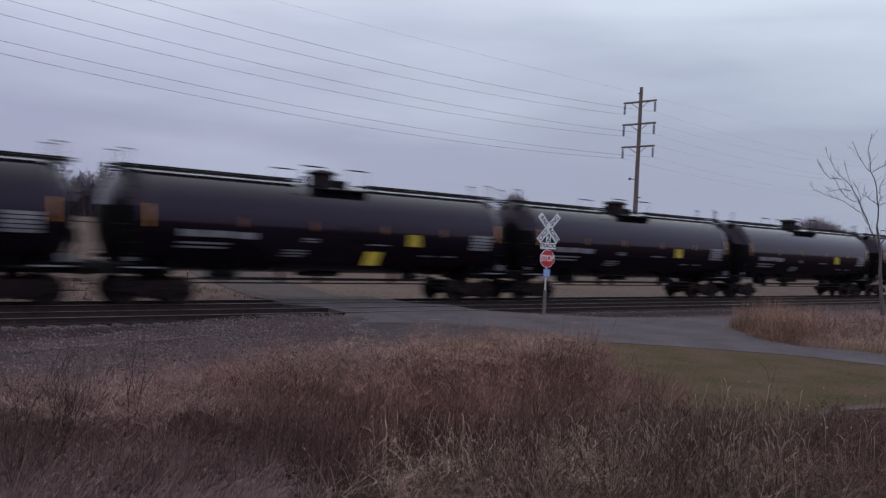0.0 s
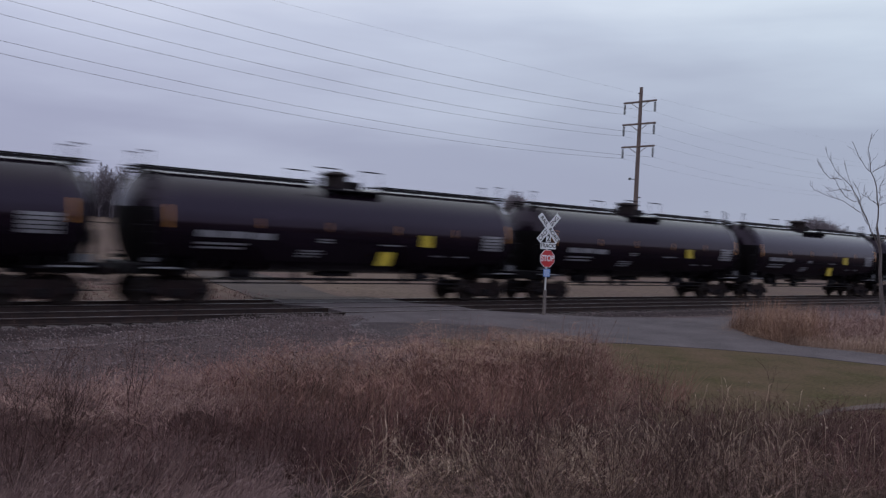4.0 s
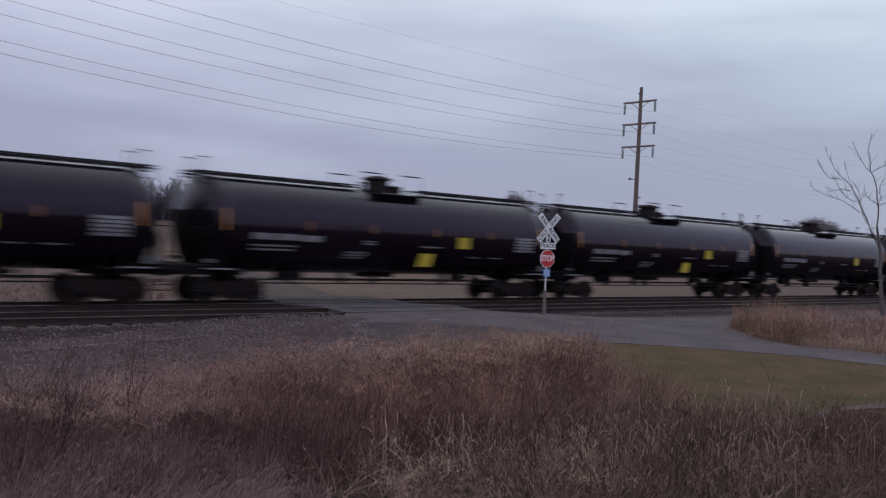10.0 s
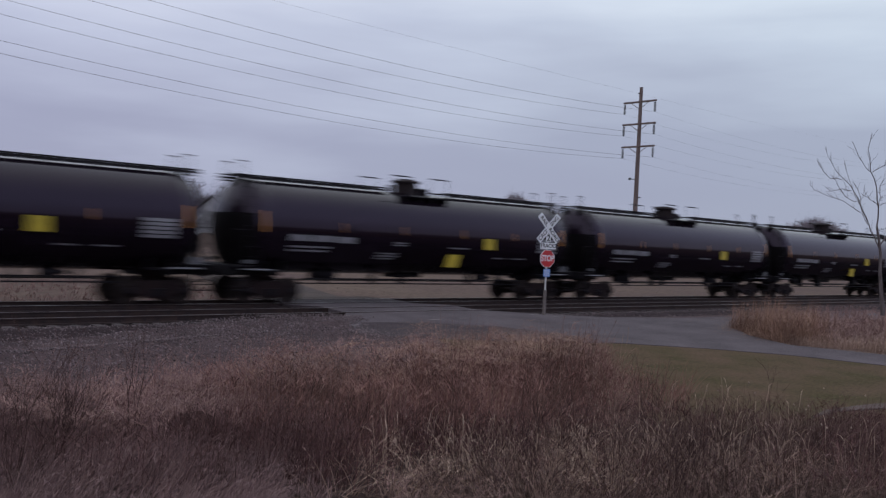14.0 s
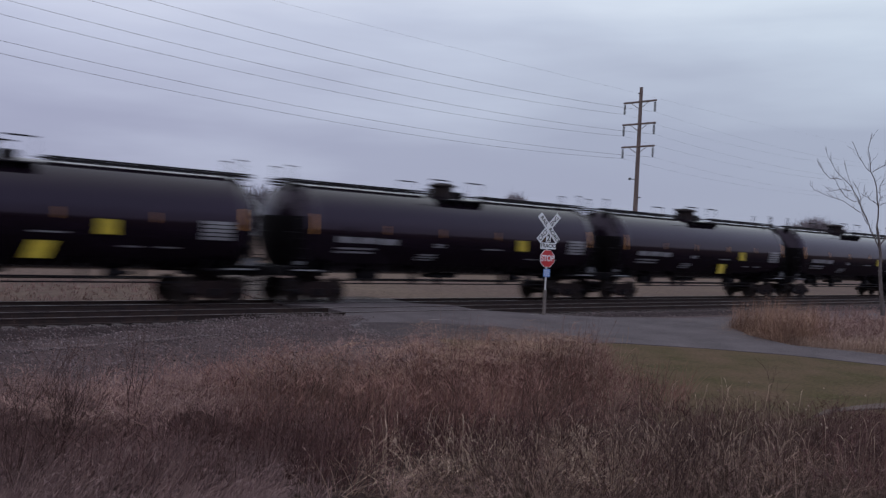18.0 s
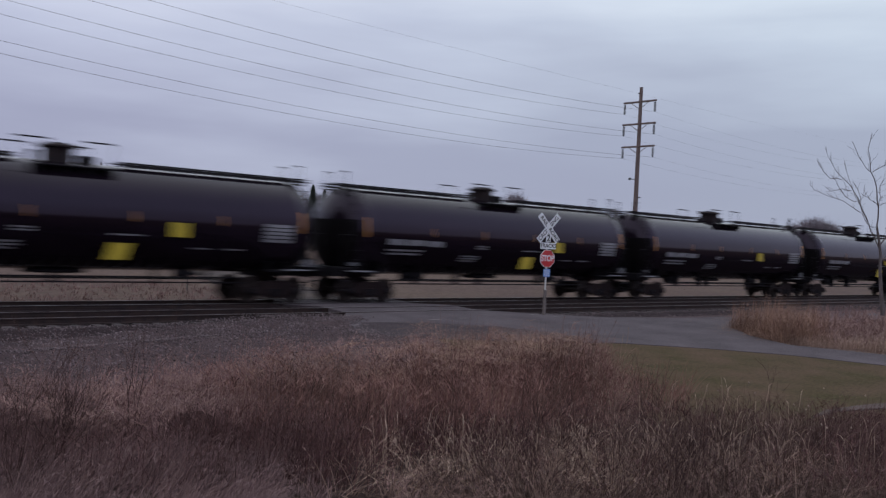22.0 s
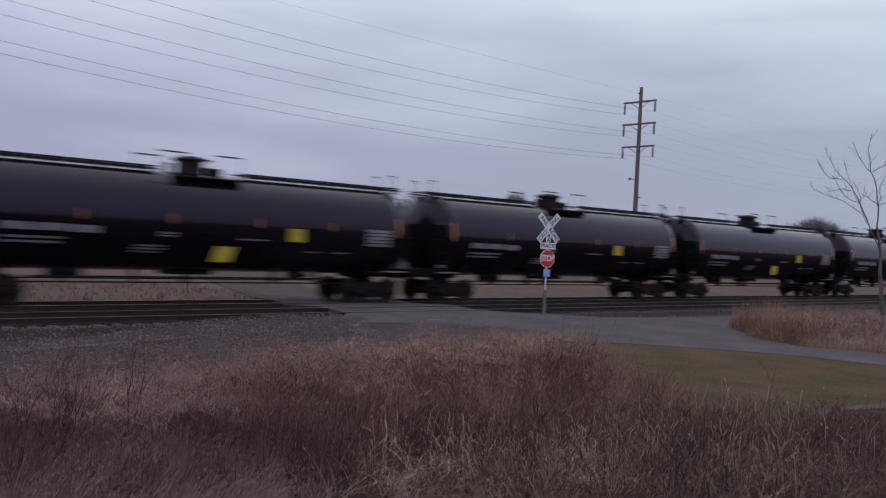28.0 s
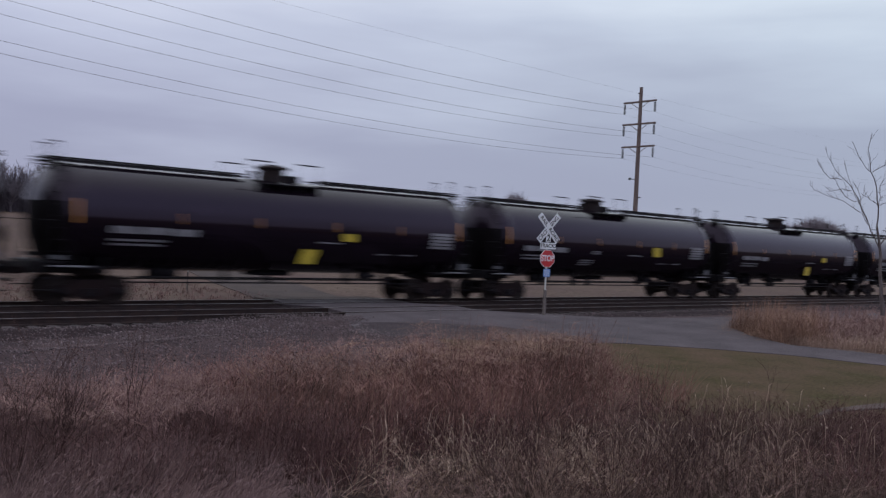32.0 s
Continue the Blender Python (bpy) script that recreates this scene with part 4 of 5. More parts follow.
def build_pole():
    pl = tagged(new("utility_pole"), "tall weathered wooden utility pole with three crossarms", "utility pole", "poles of the power line")
    part("shaft", rod(B(), (0, 0, -1.2), (0, 0, 16.75), 0.25, 14, 0.15), M_WOOD, pl, smooth=False)
    for z in ARM_Z:
        arm = part("crossarm", box(B(), (-0.10, 0, z), (0.12, 3.55, 0.16), 0.015), M_WOOD, pl)
        for s in (-1, 1):
            part("brace", rod(B(), (-0.10, s * 0.95, z - 0.06), (-0.10, s * 0.05, z - 0.62), 0.03, 6), M_WOOD, arm)
            prof = [(0, 0.025)]
            for k in range(7):
                q = -0.12 - k * 0.115
                prof += [(q, 0.03), (q - 0.02, 0.125), (q - 0.06, 0.11), (q - 0.065, 0.03)]
            prof.append((-DROP, 0.03))
            part("insulator_string", lathe(B(), prof, "z", 10, (-0.10, s * 1.62, z - 0.06)), M_INSUL, arm, "dark insulator discs")
    part("ground_bracket", rod(rod(B(), (0, 0.1, 8.6), (0, 0.75, 8.68), 0.035), (0, 0.66, 8.68), (0, 0.86, 8.68), 0.10, 8), M_INSUL, pl)
    part("step_bolt", rod(B(), (0, 0, 7.0), (0, -0.5, 7.02), 0.05), M_INSUL, pl)
    part("top_bracket", rod(B(), (0, 0.0, 16.2), (0, 0.28, 16.25), 0.05), M_INSUL, pl)
    return pl


pole = build_pole()
pole_rows = [POLE_X + SPAN * k for k in (-2, -1, 0, 1, 2)]
pole.matrix_world = pose(POLE_X, POLE_Y, 0.0)
for k in (-2, -1, 1, 2):
    copy_thing(pole, pose(POLE_X + SPAN * k, POLE_Y, 0.86 if k == -1 else 0.4))


def cable(x0, y0, z0, x1, y1, z1, sag, r):
    bm = B()
    rings = []
    for i in range(33):
        t = i / 32
        c = Vector((x0 + (x1 - x0) * t, y0 + (y1 - y0) * t, z0 + (z1 - z0) * t - 4 * sag * t * (1 - t)))
        rings.append([bm.verts.new(c + Vector((0, r * math.cos(a), r * math.sin(a)))) for a in (0.5, 2.6, 4.7)])
    for p, q in zip(rings, rings[1:]):
        for i in range(3):
            bm.faces.new((p[i], p[(i + 1) % 3], q[(i + 1) % 3], q[i]))
    return part("overhead_cable", bm, M_WIRE)


pole_z = [0.4, 0.86, 0.0, 0.4, 0.4]
for k in range(4):
    for z in ARM_Z:
        for s in (-1, 1):
            c = cable(pole_rows[k] - 0.10, POLE_Y + s * 1.62, z - DROP - 0.04 + pole_z[k], pole_rows[k + 1] - 0.10, POLE_Y + s * 1.62, z - DROP - 0.04 + pole_z[k + 1], 1.05, 0.011 if k < 2 else 0.0045)
            tagged(c, "thin sagging grey overhead power cable", "cable", "cables of the power line")
    c = cable(pole_rows[k], POLE_Y + 0.28, 16.25 + pole_z[k], pole_rows[k + 1], POLE_Y + 0.28, 16.25 + pole_z[k + 1], 0.25, 0.005 if k < 2 else 0.003)
    tagged(c, "very thin overhead ground wire at the pole tops", "cable", "cables of the power line")


# ---- grass ----
def in_poly(x, y, poly):
    inside = np.zeros(len(x), bool)
    for (x0, y0), (x1, y1) in zip(poly, poly[1:] + poly[:1]):
        cross = ((y0 > y) != (y1 > y)) & (x < (x1 - x0) * (y - y0) / (y1 - y0 + 1e-12) + x0)
        inside ^= cross
    return inside


def scatter(n, poly, seed, clump=0.0, cell=0.9, tuft=0):
    g = np.random.default_rng(seed)
    px, py = [p[0] for p in poly], [p[1] for p in poly]
    x, y = g.uniform(min(px), max(px), n * 4), g.uniform(min(py), max(py), n * 4)
    keep = in_poly(x, y, poly)
    x, y = x[keep], y[keep]
    if clump:
        d = 0.5 + 0.5 * np.sin(x / cell * 2.1 + 1.3 * np.sin(y / cell * 1.7)) * np.sin(y / cell * 2.4 + 1.1 * np.sin(x / cell * 1.3 + 2))
        ok = g.uniform(0, 1, len(x)) > clump * d
        x, y = x[ok], y[ok]
    if tuft:
        x, y = np.repeat(x[:n // tuft], tuft), np.repeat(y[:n // tuft], tuft)
        return x + g.normal(0, 0.055, len(x)), y + g.normal(0, 0.055, len(x))
    return x[:n], y[:n]


def stalks(name, x, y, h0, h1, width, lean, material, seed, curl=0.35, label="", category="grass", heads=0.0, head_size=(0.012, 0.05), head_mat=None, zf=None, leaves=0.0, tuft=1, sweep=None, blade=(0.10, 0.30), arc=False, fallen=0.0):
    """Many bent tapering stalks, each a narrow ribbon; the stalks of a tuft share their height, neighbours their lean."""
    g = np.random.default_rng(seed)
    n = len(x)
    z = np.array([(zf or ground_z)(a, b) for a, b in zip(x, y)])
    h = g.uniform(h0, h1, n) * (0.94 + 0.14 * np.sin(x * 1.9 + seed) * np.sin(y * 2.3 + seed))
    if tuft > 1:
        h *= np.repeat(g.uniform(0.62, 1.14, n // tuft + 1), tuft)[:n]
    lay = 2.4 * np.sin(x * 1.3 + seed) + 2.1 * np.sin(y * 1.7 + 1.1 * np.sin(x * 0.9 + seed))
    az, face = lay + g.normal(0, 1.1, n), g.uniform(0, 6.283, n)
    if sweep:
        az = sweep[0] + 0.25 * lay + g.normal(0, sweep[1], n)
    ln = np.abs(g.normal(0, lean, n)) + fallen
    dx, dy = np.cos(az) * ln + 0.10 * lean, np.sin(az) * ln
    cv = curl * ln
    lev = np.array([0, 0.3, 0.52, 0.72, 0.88, 1.0] if arc else [0, 0.35, 0.7, 1.0])
    wid = np.array([1.0, 0.95, 0.85, 0.7, 0.45, 0.0] if arc else [1.0, 0.85, 0.6, 0.0])
    k = 2 * len(lev) - 1
    pts = []
    for t, w in zip(lev, wid):
        off = t + cv * t * t * 2
        cx, cy = x + dx * off * h, y + dy * off * h
        cz = z - 0.02 + h * (t - 0.5 * (ln + cv) ** 2 * t * t).clip(0.02 * t)
        wx, wy = np.cos(face) * width * w * 0.5, np.sin(face) * width * w * 0.5
        if w > 0:
            pts.append(np.stack([cx - wx, cy - wy, cz], 1)); pts.append(np.stack([cx + wx, cy + wy, cz], 1))
        else:
            pts.append(np.stack([cx, cy, cz], 1))
    v = np.stack(pts, 1)
    if leaves:
        m = int(n * leaves)
        i = g.integers(0, n, m)
        t0 = g.uniform(0.15, 0.9, m)
        t0 = t0 * (len(lev) - 1)
        seg = np.minimum(t0.astype(int), len(lev) - 2)
        base = v[i, seg * 2] * (1 - (t0 - seg))[:, None] + v[i, np.minimum(seg * 2 + 2, k - 1)] * (t0 - seg)[:, None]
        aa, le = g.uniform(0, 6.283, m), g.uniform(blade[0], blade[1], m) * (h[i] / 0.9)
        rise = g.uniform(0.0, 0.9, m)
        ox, oy = np.cos(aa) * le, np.sin(aa) * le
        sxw, syw = -np.sin(aa) * width * 0.4, np.cos(aa) * width * 0.4
        q = []
        for t, w in zip(lev, wid):
            c = base + np.stack([ox * t, oy * t, le * (rise * t - 0.8 * t * t * (0.4 + rise))], 1)
            o = np.stack([sxw, syw, 0 * sxw], 1) * w
            q += [c - o, c + o] if w > 0 else [c]
        v = np.concatenate([v, np.stack(q, 1)])
    tri = np.array([q for s in range(0, k - 3, 2) for q in ((s, s + 1, s + 3), (s, s + 3, s + 2))] + [(k - 3, k - 2, k - 1)])
    f = (tri[None] + k * np.arange(len(v))[:, None, None]).reshape(-1, 3)
    ob = tagged(bulk(name, v.reshape(-1, 3), f, material), label, category, kind="stuff")
    if heads:
        pick = g.uniform(0, 1, n) < heads
        tip = v[:n][pick][:, k - 1]
        up = tip - v[:n][pick][:, k - 3]
        up /= np.linalg.norm(up, axis=1)[:, None] + 1e-9
        m = len(tip)
        sz = g.uniform(0.7, 1.4, (m, 1, 1))
        o = octa[None] * np.array([head_size[0], head_size[0], 0])
        o = np.repeat(o, m, 0) * sz * g.uniform(0.7, 1.3, (m, 6, 1))
        o[:, 4] = up * head_size[1] * sz[:, 0] * 0.6
        o[:, 5] = -up * head_size[1] * sz[:, 0] * 0.6
        hv = o + tip[:, None]
        hf = (octf[None] + 6 * np.arange(m)[:, None, None]).reshape(-1, 3)
        tagged(bulk("seed_heads", hv.reshape(-1, 3), hf, head_mat or material), "pale fluffy seed heads on dead stalks", "seed heads", kind="stuff")
    return ob


BED = [(1.0, 10.2), (2.2, 9.9), (3.4, 9.2), (4.9, 8.3), (6.7, 7.6), (8.3, 7.3), (9.8, 7.8), (11.6, 9.0), (12.5, 9.9), (12.4, 10.8), (1.0, 11.0)]
x_, y_ = scatter(7500, [(1.0, 10.2), (2.2, 9.9), (3.4, 9.2), (4.9, 8.3), (5.6, 8.2), (5.9, 11.0), (1.0, 11.0)], 48, 0.85, 0.7, 12)
stalks("tall_grass", x_, y_, 0.4, 1.05, 0.007, 0.6, M_BROWN, 48, 0.9, label="brown half-fallen dead grass", leaves=3.2, tuft=12, blade=(0.06, 0.26))
BED = [(4.6, 8.6), (6.7, 7.6), (8.3, 7.3), (9.8, 7.8), (11.6, 9.0), (12.5, 9.9), (12.4, 10.8), (5.0, 11.0)]
x_, y_ = scatter(17500, BED, 11, 0.85, 0.7, 16)
stalks("tall_grass", x_, y_, 0.45, 1.18, 0.007, 0.72, M_RUSSET, 11, 1.0, label="tall russet-brown dead prairie grass", leaves=3.2, tuft=16, blade=(0.06, 0.26))
FRINGE = [(3.6, 9.9), (3.8, 11.1), (12.4, 11.0), (12.7, 10.2), (12.0, 9.2), (10.5, 9.6)]
x_, y_ = scatter(5000, FRINGE, 12, 0.6, 1.3, 11)
stalks("tall_grass", x_, y_, 0.6, 1.12, 0.006, 0.85, M_RUSSET, 12, 1.1, label="tall straw-coloured dead grass at the edge of the bed", leaves=3.0, tuft=11, blade=(0.06, 0.22), arc=True)
x_, y_ = scatter(3200, FRINGE, 22, 0.6, 0.9, 8)
stalks("tall_grass", x_, y_, 0.6, 1.18, 0.007, 0.7, M_BROWN, 22, 1.1, label="pale dead grass stalks among the russet bed", leaves=1.8, tuft=8, arc=True)
x_, y_ = scatter(5200, [(6.6, 8.6), (7.4, 7.9), (8.6, 7.7), (10.0, 8.2), (11.2, 9.2), (11.3, 10.3), (8.4, 10.2)], 45, 0.85, 0.5, 18)
stalks("tall_grass", x_, y_, 0.7, 1.46, 0.007, 0.9, M_RUSSET, 45, 1.2, label="dense rounded tufts of curling russet grass", leaves=3.0, tuft=18, blade=(0.06, 0.24), arc=True)
x_, y_ = scatter(1300, BED, 25, 0.6, 1.2, 5)
stalks("tall_grass", x_, y_, 0.7, 1.12, 0.007, 0.6, M_STRAW, 25, 1.0, label="pale dead grass stalks among the russet bed", leaves=1.2, tuft=5, arc=True)


def hooked(name, x, y, h0, h1, width, material, seed, turn=(1.2, 2.8), late=0.6, head=1.0, label=""):
    """Long single stalks that rise and then bend over; late: where along the stalk the bend starts; head: how much the drooping end thickens."""
    g = np.random.default_rng(seed)
    n, steps = len(x), 12
    h, az, face = g.uniform(h0, h1, n), g.uniform(0, 6.283, n), g.uniform(-0.9, 0.9, n) - 0.7112
    th, bend = np.abs(g.normal(0, 0.22, n)), g.uniform(turn[0], turn[1], n)
    c = np.stack([x, y, np.array([ground_z(a, b) for a, b in zip(x, y)])], 1)
    pts = []
    for i in range(steps + 1):
        t = i / steps
        w = width * (1.0 if t < late else 1.0 + (head - 1.0) * math.sin(math.pi * min(1.0, (t - late) / (1 - late) * 1.05))) * (1 - 0.35 * t) * (0.12 if i == steps else 1.0)
        o = np.stack([np.cos(face), np.sin(face), 0.25 * np.sin(az)], 1) * (w * 0.5)
        pts += [c - o, c + o]
        a = th + bend * max(0.0, (t - late) / (1 - late)) ** 1.4 + 0.10 * np.sin(5 * t + az)
        c = c + np.stack([np.cos(az) * np.sin(a), np.sin(az) * np.sin(a), np.cos(a)], 1) * (h / steps)[:, None]
    v = np.stack(pts, 1)
    tri = np.array([q for k in range(0, 2 * steps, 2) for q in ((k, k + 1, k + 3), (k, k + 3, k + 2))])
    f = (tri[None] + 2 * (steps + 1) * np.arange(n)[:, None, None]).reshape(-1, 3)
    return tagged(bulk(name, v.reshape(-1, 3), f, material), label, "grass", kind="stuff")


FRONT = [(5.2, 7.3), (5.6, 6.4), (6.4, 5.2), (8.2, 4.4), (10.2, 4.0), (10.2, 4.9), (8.6, 5.7), (7.2, 6.6), (5.6, 7.8)]
x_, y_ = scatter(210, FRONT, 61, 0.8, 0.9, 3)
hooked("bent_stalks", x_, y_, 0.35, 0.85, 0.0042, M_BLEACHED, 61, (1.0, 2.9), 0.62, 1.9, "bleached dead stalks whose drooping heads hook over")
x_, y_ = scatter(150, FRONT, 62, 0.6, 1.1, 4)
hooked("bent_stalks", x_, y_, 0.4, 0.9, 0.0050, M_STRAW, 62, (1.3, 3.0), 0.35, 1.0, "pale narrow blades arching over and down")
x_, y_ = scatter(160, [(1.2, 9.6), (3.0, 8.4), (5.2, 8.2), (8.0, 7.4), (10.6, 7.4), (12.0, 9.4), (9.0, 10.2), (3.0, 10.6)], 63)
hooked("bent_stalks", x_, y_, 0.7, 1.2, 0.0045, M_PALE, 63, (0.3, 1.8), 0.5, 1.0, "long bent straw stalks leaning out of the dead grass")
x_, y_ = scatter(40, [(7.0, 6.6), (9.6, 5.0), (11.6, 5.4), (11.4, 7.0), (9.6, 7.6)], 64)
hooked("bent_stalks", x_, y_, 0.5, 0.85, 0.0042, M_BLEACHED, 64, (1.6, 2.9), 0.85, 2.6, "tall thin stalks with small hooked pale heads")


BRIGHT = [(6.0, 6.2), (6.6, 5.2), (7.8, 4.5), (9.2, 4.3), (9.8, 5.1), (8.6, 5.9), (7.0, 6.7)]
x_, y_ = scatter(2600, BRIGHT, 68, 0.85, 0.5, 20)
stalks("dead_grass", x_, y_, 0.3, 0.72, 0.006, 0.5, M_STRAW, 68, 0.9, fallen=0.25, label="tan tussocks of curling dead grass", leaves=1.6, tuft=20, arc=True)
x_, y_ = scatter(90, BRIGHT, 69, 0.7, 0.5, 3)
hooked("bent_stalks", x_, y_, 0.4, 0.75, 0.0045, M_BLEACHED, 69, (1.4, 3.0), 0.7, 2.2, "bleached stalks with hooked heads above the tussocks")
x_, y_ = scatter(5200, [(9.6, 4.3), (11.2, 3.7), (13.6, 5.0), (15.2, 5.8), (13.2, 6.2), (11.4, 5.7), (10.4, 5.2)], 70, 0.6, 0.8, 7)
stalks("dead_weeds", x_, y_, 0.15, 0.48, 0.006, 0.4, M_DARKWEED, 70, 0.6, label="low dark brown dead weeds before the side path", category="weeds", leaves=4.0, tuft=7, blade=(0.04, 0.14))


def lodged(x, y):
    return ground_z(x, y) + 0.52 + 0.30 * noise.noise(Vector((x * 2.3, y * 2.3, 9)))


x_, y_ = scatter(3400, [(0.8, 10.9), (1.6, 9.9), (3.2, 8.9), (4.6, 8.5), (5.6, 10.9)], 41, 0.5, 0.9)
stalks("broken_straw", x_, y_, 0.14, 0.36, 0.008, 0.5, M_PALE, 41, 0.1, fallen=0.9, label="pale broken straw lodged on the dead grass", zf=lodged)
x_, y_ = scatter(5200, [(1.0, 10.2), (4.6, 9.4), (8.0, 8.6), (10.5, 8.6), (12.4, 10.0), (12.3, 10.8), (1.0, 11.0)], 49, 0.55, 0.6)
stalks("broken_straw", x_, y_, 0.08, 0.22, 0.007, 0.5, M_PALE, 49, 0.1, fallen=0.8, label="curled bits of pale straw on top of the dead grass", zf=lambda a, b: lodged(a, b) + (0.12 + 0.22 * smoothstep(3.5, 7, a)))
x_, y_ = scatter(2600, [(6.0, 9.6), (7.5, 8.6), (10.0, 8.4), (11.6, 9.4), (12.3, 10.3), (11.8, 10.9), (6.0, 10.9)], 65, 0.7, 0.5)
stalks("broken_straw", x_, y_, 0.10, 0.28, 0.008, 0.5, M_ORANGEGRASS, 65, 0.6, fallen=0.9, label="curled orange-tan straw lodged on the russet mound", zf=lambda a, b: lodged(a, b) + 0.20 + 0.25 * smoothstep(6.5, 9.5, a) * (1 - smoothstep(11.4, 12.4, a)), arc=True)
x_, y_ = scatter(3400, BED, 42, 0.6, 0.8)
stalks("broken_straw", x_, y_, 0.10, 0.30, 0.007, 0.5, M_RUSSET, 42, 0.1, fallen=0.7, label="brown broken straw lodged in the russet grass", zf=lambda a, b: lodged(a, b) + 0.22)
x_, y_ = scatter(1700, [(11.6, 11.6), (13.8, 10.8), (13.4, 8.6), (11.0, 7.4), (10.6, 8.4)], 26, 0.6, 1.0, 5)
stalks("sparse_weeds", x_, y_, 0.25, 0.8, 0.006, 0.45, M_RUSSET, 26, 0.6, label="scattered dead stalks thinning out onto the lawn", category="weeds", leaves=2.0, tuft=5, blade=(0.05, 0.2))
WEEDS = [(1.9, 9.2), (3.2, 7.7), (4.0, 7.2), (5.6, 6.3), (6.9, 4.6), (8.4, 3.3), (11.6, 4.5), (12.6, 5.6), (11.2, 6.6), (9.4, 7.5), (6.9, 8.0), (4.8, 8.9)]
x_, y_ = scatter(12500, WEEDS, 13, 0.7, 1.0, 7)
thin_ = np.random.default_rng(66).uniform(0, 1, len(x_)) < 0.35 + 0.65 * np.clip((x_ - 2.2) / 3.4, 0, 1)
thin_ &= (np.hypot(x_, y_) > 9.8) | (x_ < 5.2) | (np.random.default_rng(72).uniform(0, 1, len(x_)) < 0.35)
x_, y_ = x_[thin_], y_[thin_]
near_ = x_ < 7.6 + 0.5 * np.sin(3 * y_)
stalks("dead_weeds", x_[near_], y_[near_], 0.3, 0.92, 0.006, 0.34, M_DARKWEED, 13, 0.6, label="dark brown feathery dead weeds", category="weeds", leaves=5.5, tuft=7, blade=(0.04, 0.17))
stalks("dead_weeds", x_[~near_], y_[~near_], 0.25, 0.80, 0.006, 0.40, M_WEEDBROWN, 33, 0.7, label="brown feathery dead weeds thinning towards the lawn", category="weeds", leaves=4.5, tuft=7, blade=(0.04, 0.17))
x_, y_ = scatter(110, WEEDS, 23, 0.3, 1.6)
stalks("seeding_weeds", x_, y_, 0.6, 0.95, 0.007, 0.3, M_DARKWEED, 23, 0.3, label="dead weed stems with small fluffy heads", category="weeds", heads=0.8, head_size=(0.009, 0.022), head_mat=M_FLUFF)
MATTED = [(1.4, 7.4), (3.3, 5.9), (4.6, 7.8), (3.6, 9.3), (2.1, 10.1), (1.6, 9.6)]
x_, y_ = scatter(2600, [(1.2, 9.3), (2.6, 8.2), (4.4, 7.4), (5.4, 8.2), (3.6, 9.4), (1.4, 10.2)], 67, 0.7, 0.6, 8)
stalks("dead_grass", x_, y_, 0.25, 0.72, 0.006, 0.6, M_BROWN, 67, 0.9, label="brown dead grass running into the dark weeds", leaves=2.0, tuft=8, blade=(0.05, 0.2), arc=True)
x_, y_ = scatter(15000, MATTED, 27, 0.85, 0.9, 16)
stalks("dead_grass", x_, y_, 0.22, 0.60, 0.005, 0.5, M_GREYGRASS, 27, 0.6, fallen=0.22, label="flattened pale grey dead grass", leaves=0.8, tuft=16, sweep=(-0.5, 0.7), arc=True)
TUSSOCK = [(4.4, 6.6), (5.2, 5.4), (6.6, 4.4), (9.0, 4.4), (8.6, 5.8), (6.6, 6.8), (5.4, 7.4)]
x_, y_ = scatter(6200, [(4.3, 5.4), (4.9, 4.6), (6.2, 3.3), (8.0, 4.2), (6.5, 6.2), (5.2, 6.8)], 14, 0.85, 0.8, 22)
stalks("dead_grass", x_, y_, 0.2, 0.56, 0.006, 0.55, M_TUSSOCK, 14, 0.9, fallen=0.25, label="pale tan tussocks of dead grass", leaves=1.6, tuft=22, arc=True)
x_, y_ = scatter(400, [(3.0, 6.2), (3.9, 5.6), (4.9, 7.0), (4.0, 7.6)], 44, 0.9, 0.6, 20)
stalks("dead_grass", x_, y_, 0.2, 0.5, 0.006, 0.75, M_GREYGRASS, 44, 1.0, label="thin pale tussocks of dead grass", leaves=1.6, tuft=20, arc=True)
x_, y_ = scatter(1500, TUSSOCK, 28, 0.85, 0.7, 12)
stalks("arching_grass", x_, y_, 0.4, 0.85, 0.007, 0.45, M_STRAW, 28, 1.1, fallen=0.3, label="arching pale tan blades of a dead tussock", heads=0.25, head_size=(0.008, 0.06), head_mat=M_PALE, leaves=0.8, tuft=12, arc=True)
x_, y_ = scatter(480, [(6.0, 3.6), (7.6, 3.3), (8.8, 5.0), (7.0, 6.4), (5.0, 7.2)], 15, 0.3, 1.2, 4)
stalks("seeding_grass", x_, y_, 0.55, 0.95, 0.006, 0.4, M_STRAW, 15, 1.0, fallen=0.25, label="pale grass stalks with drooping seed heads", heads=0.6, head_size=(0.008, 0.05), head_mat=M_PALE, leaves=1.0, arc=True)
x_, y_ = scatter(3500, [(9.4, 3.8), (12, 3.2), (14.5, 4.6), (12.8, 5.6), (11, 5.4)], 51, 0.6, 0.8, 7)
stalks("dead_weeds", x_, y_, 0.25, 0.62, 0.006, 0.4, M_DARKWEED, 51, 0.6, label="dark brown feathery dead weeds", category="weeds", leaves=5.0, tuft=7, blade=(0.04, 0.17))
x_, y_ = scatter(2000, [(5.4, 6.2), (6.2, 5.0), (7.2, 4.5), (8.6, 4.0), (9.2, 4.8), (7.4, 6.0), (6.2, 7.0)], 53, 0.9, 0.9, 20)
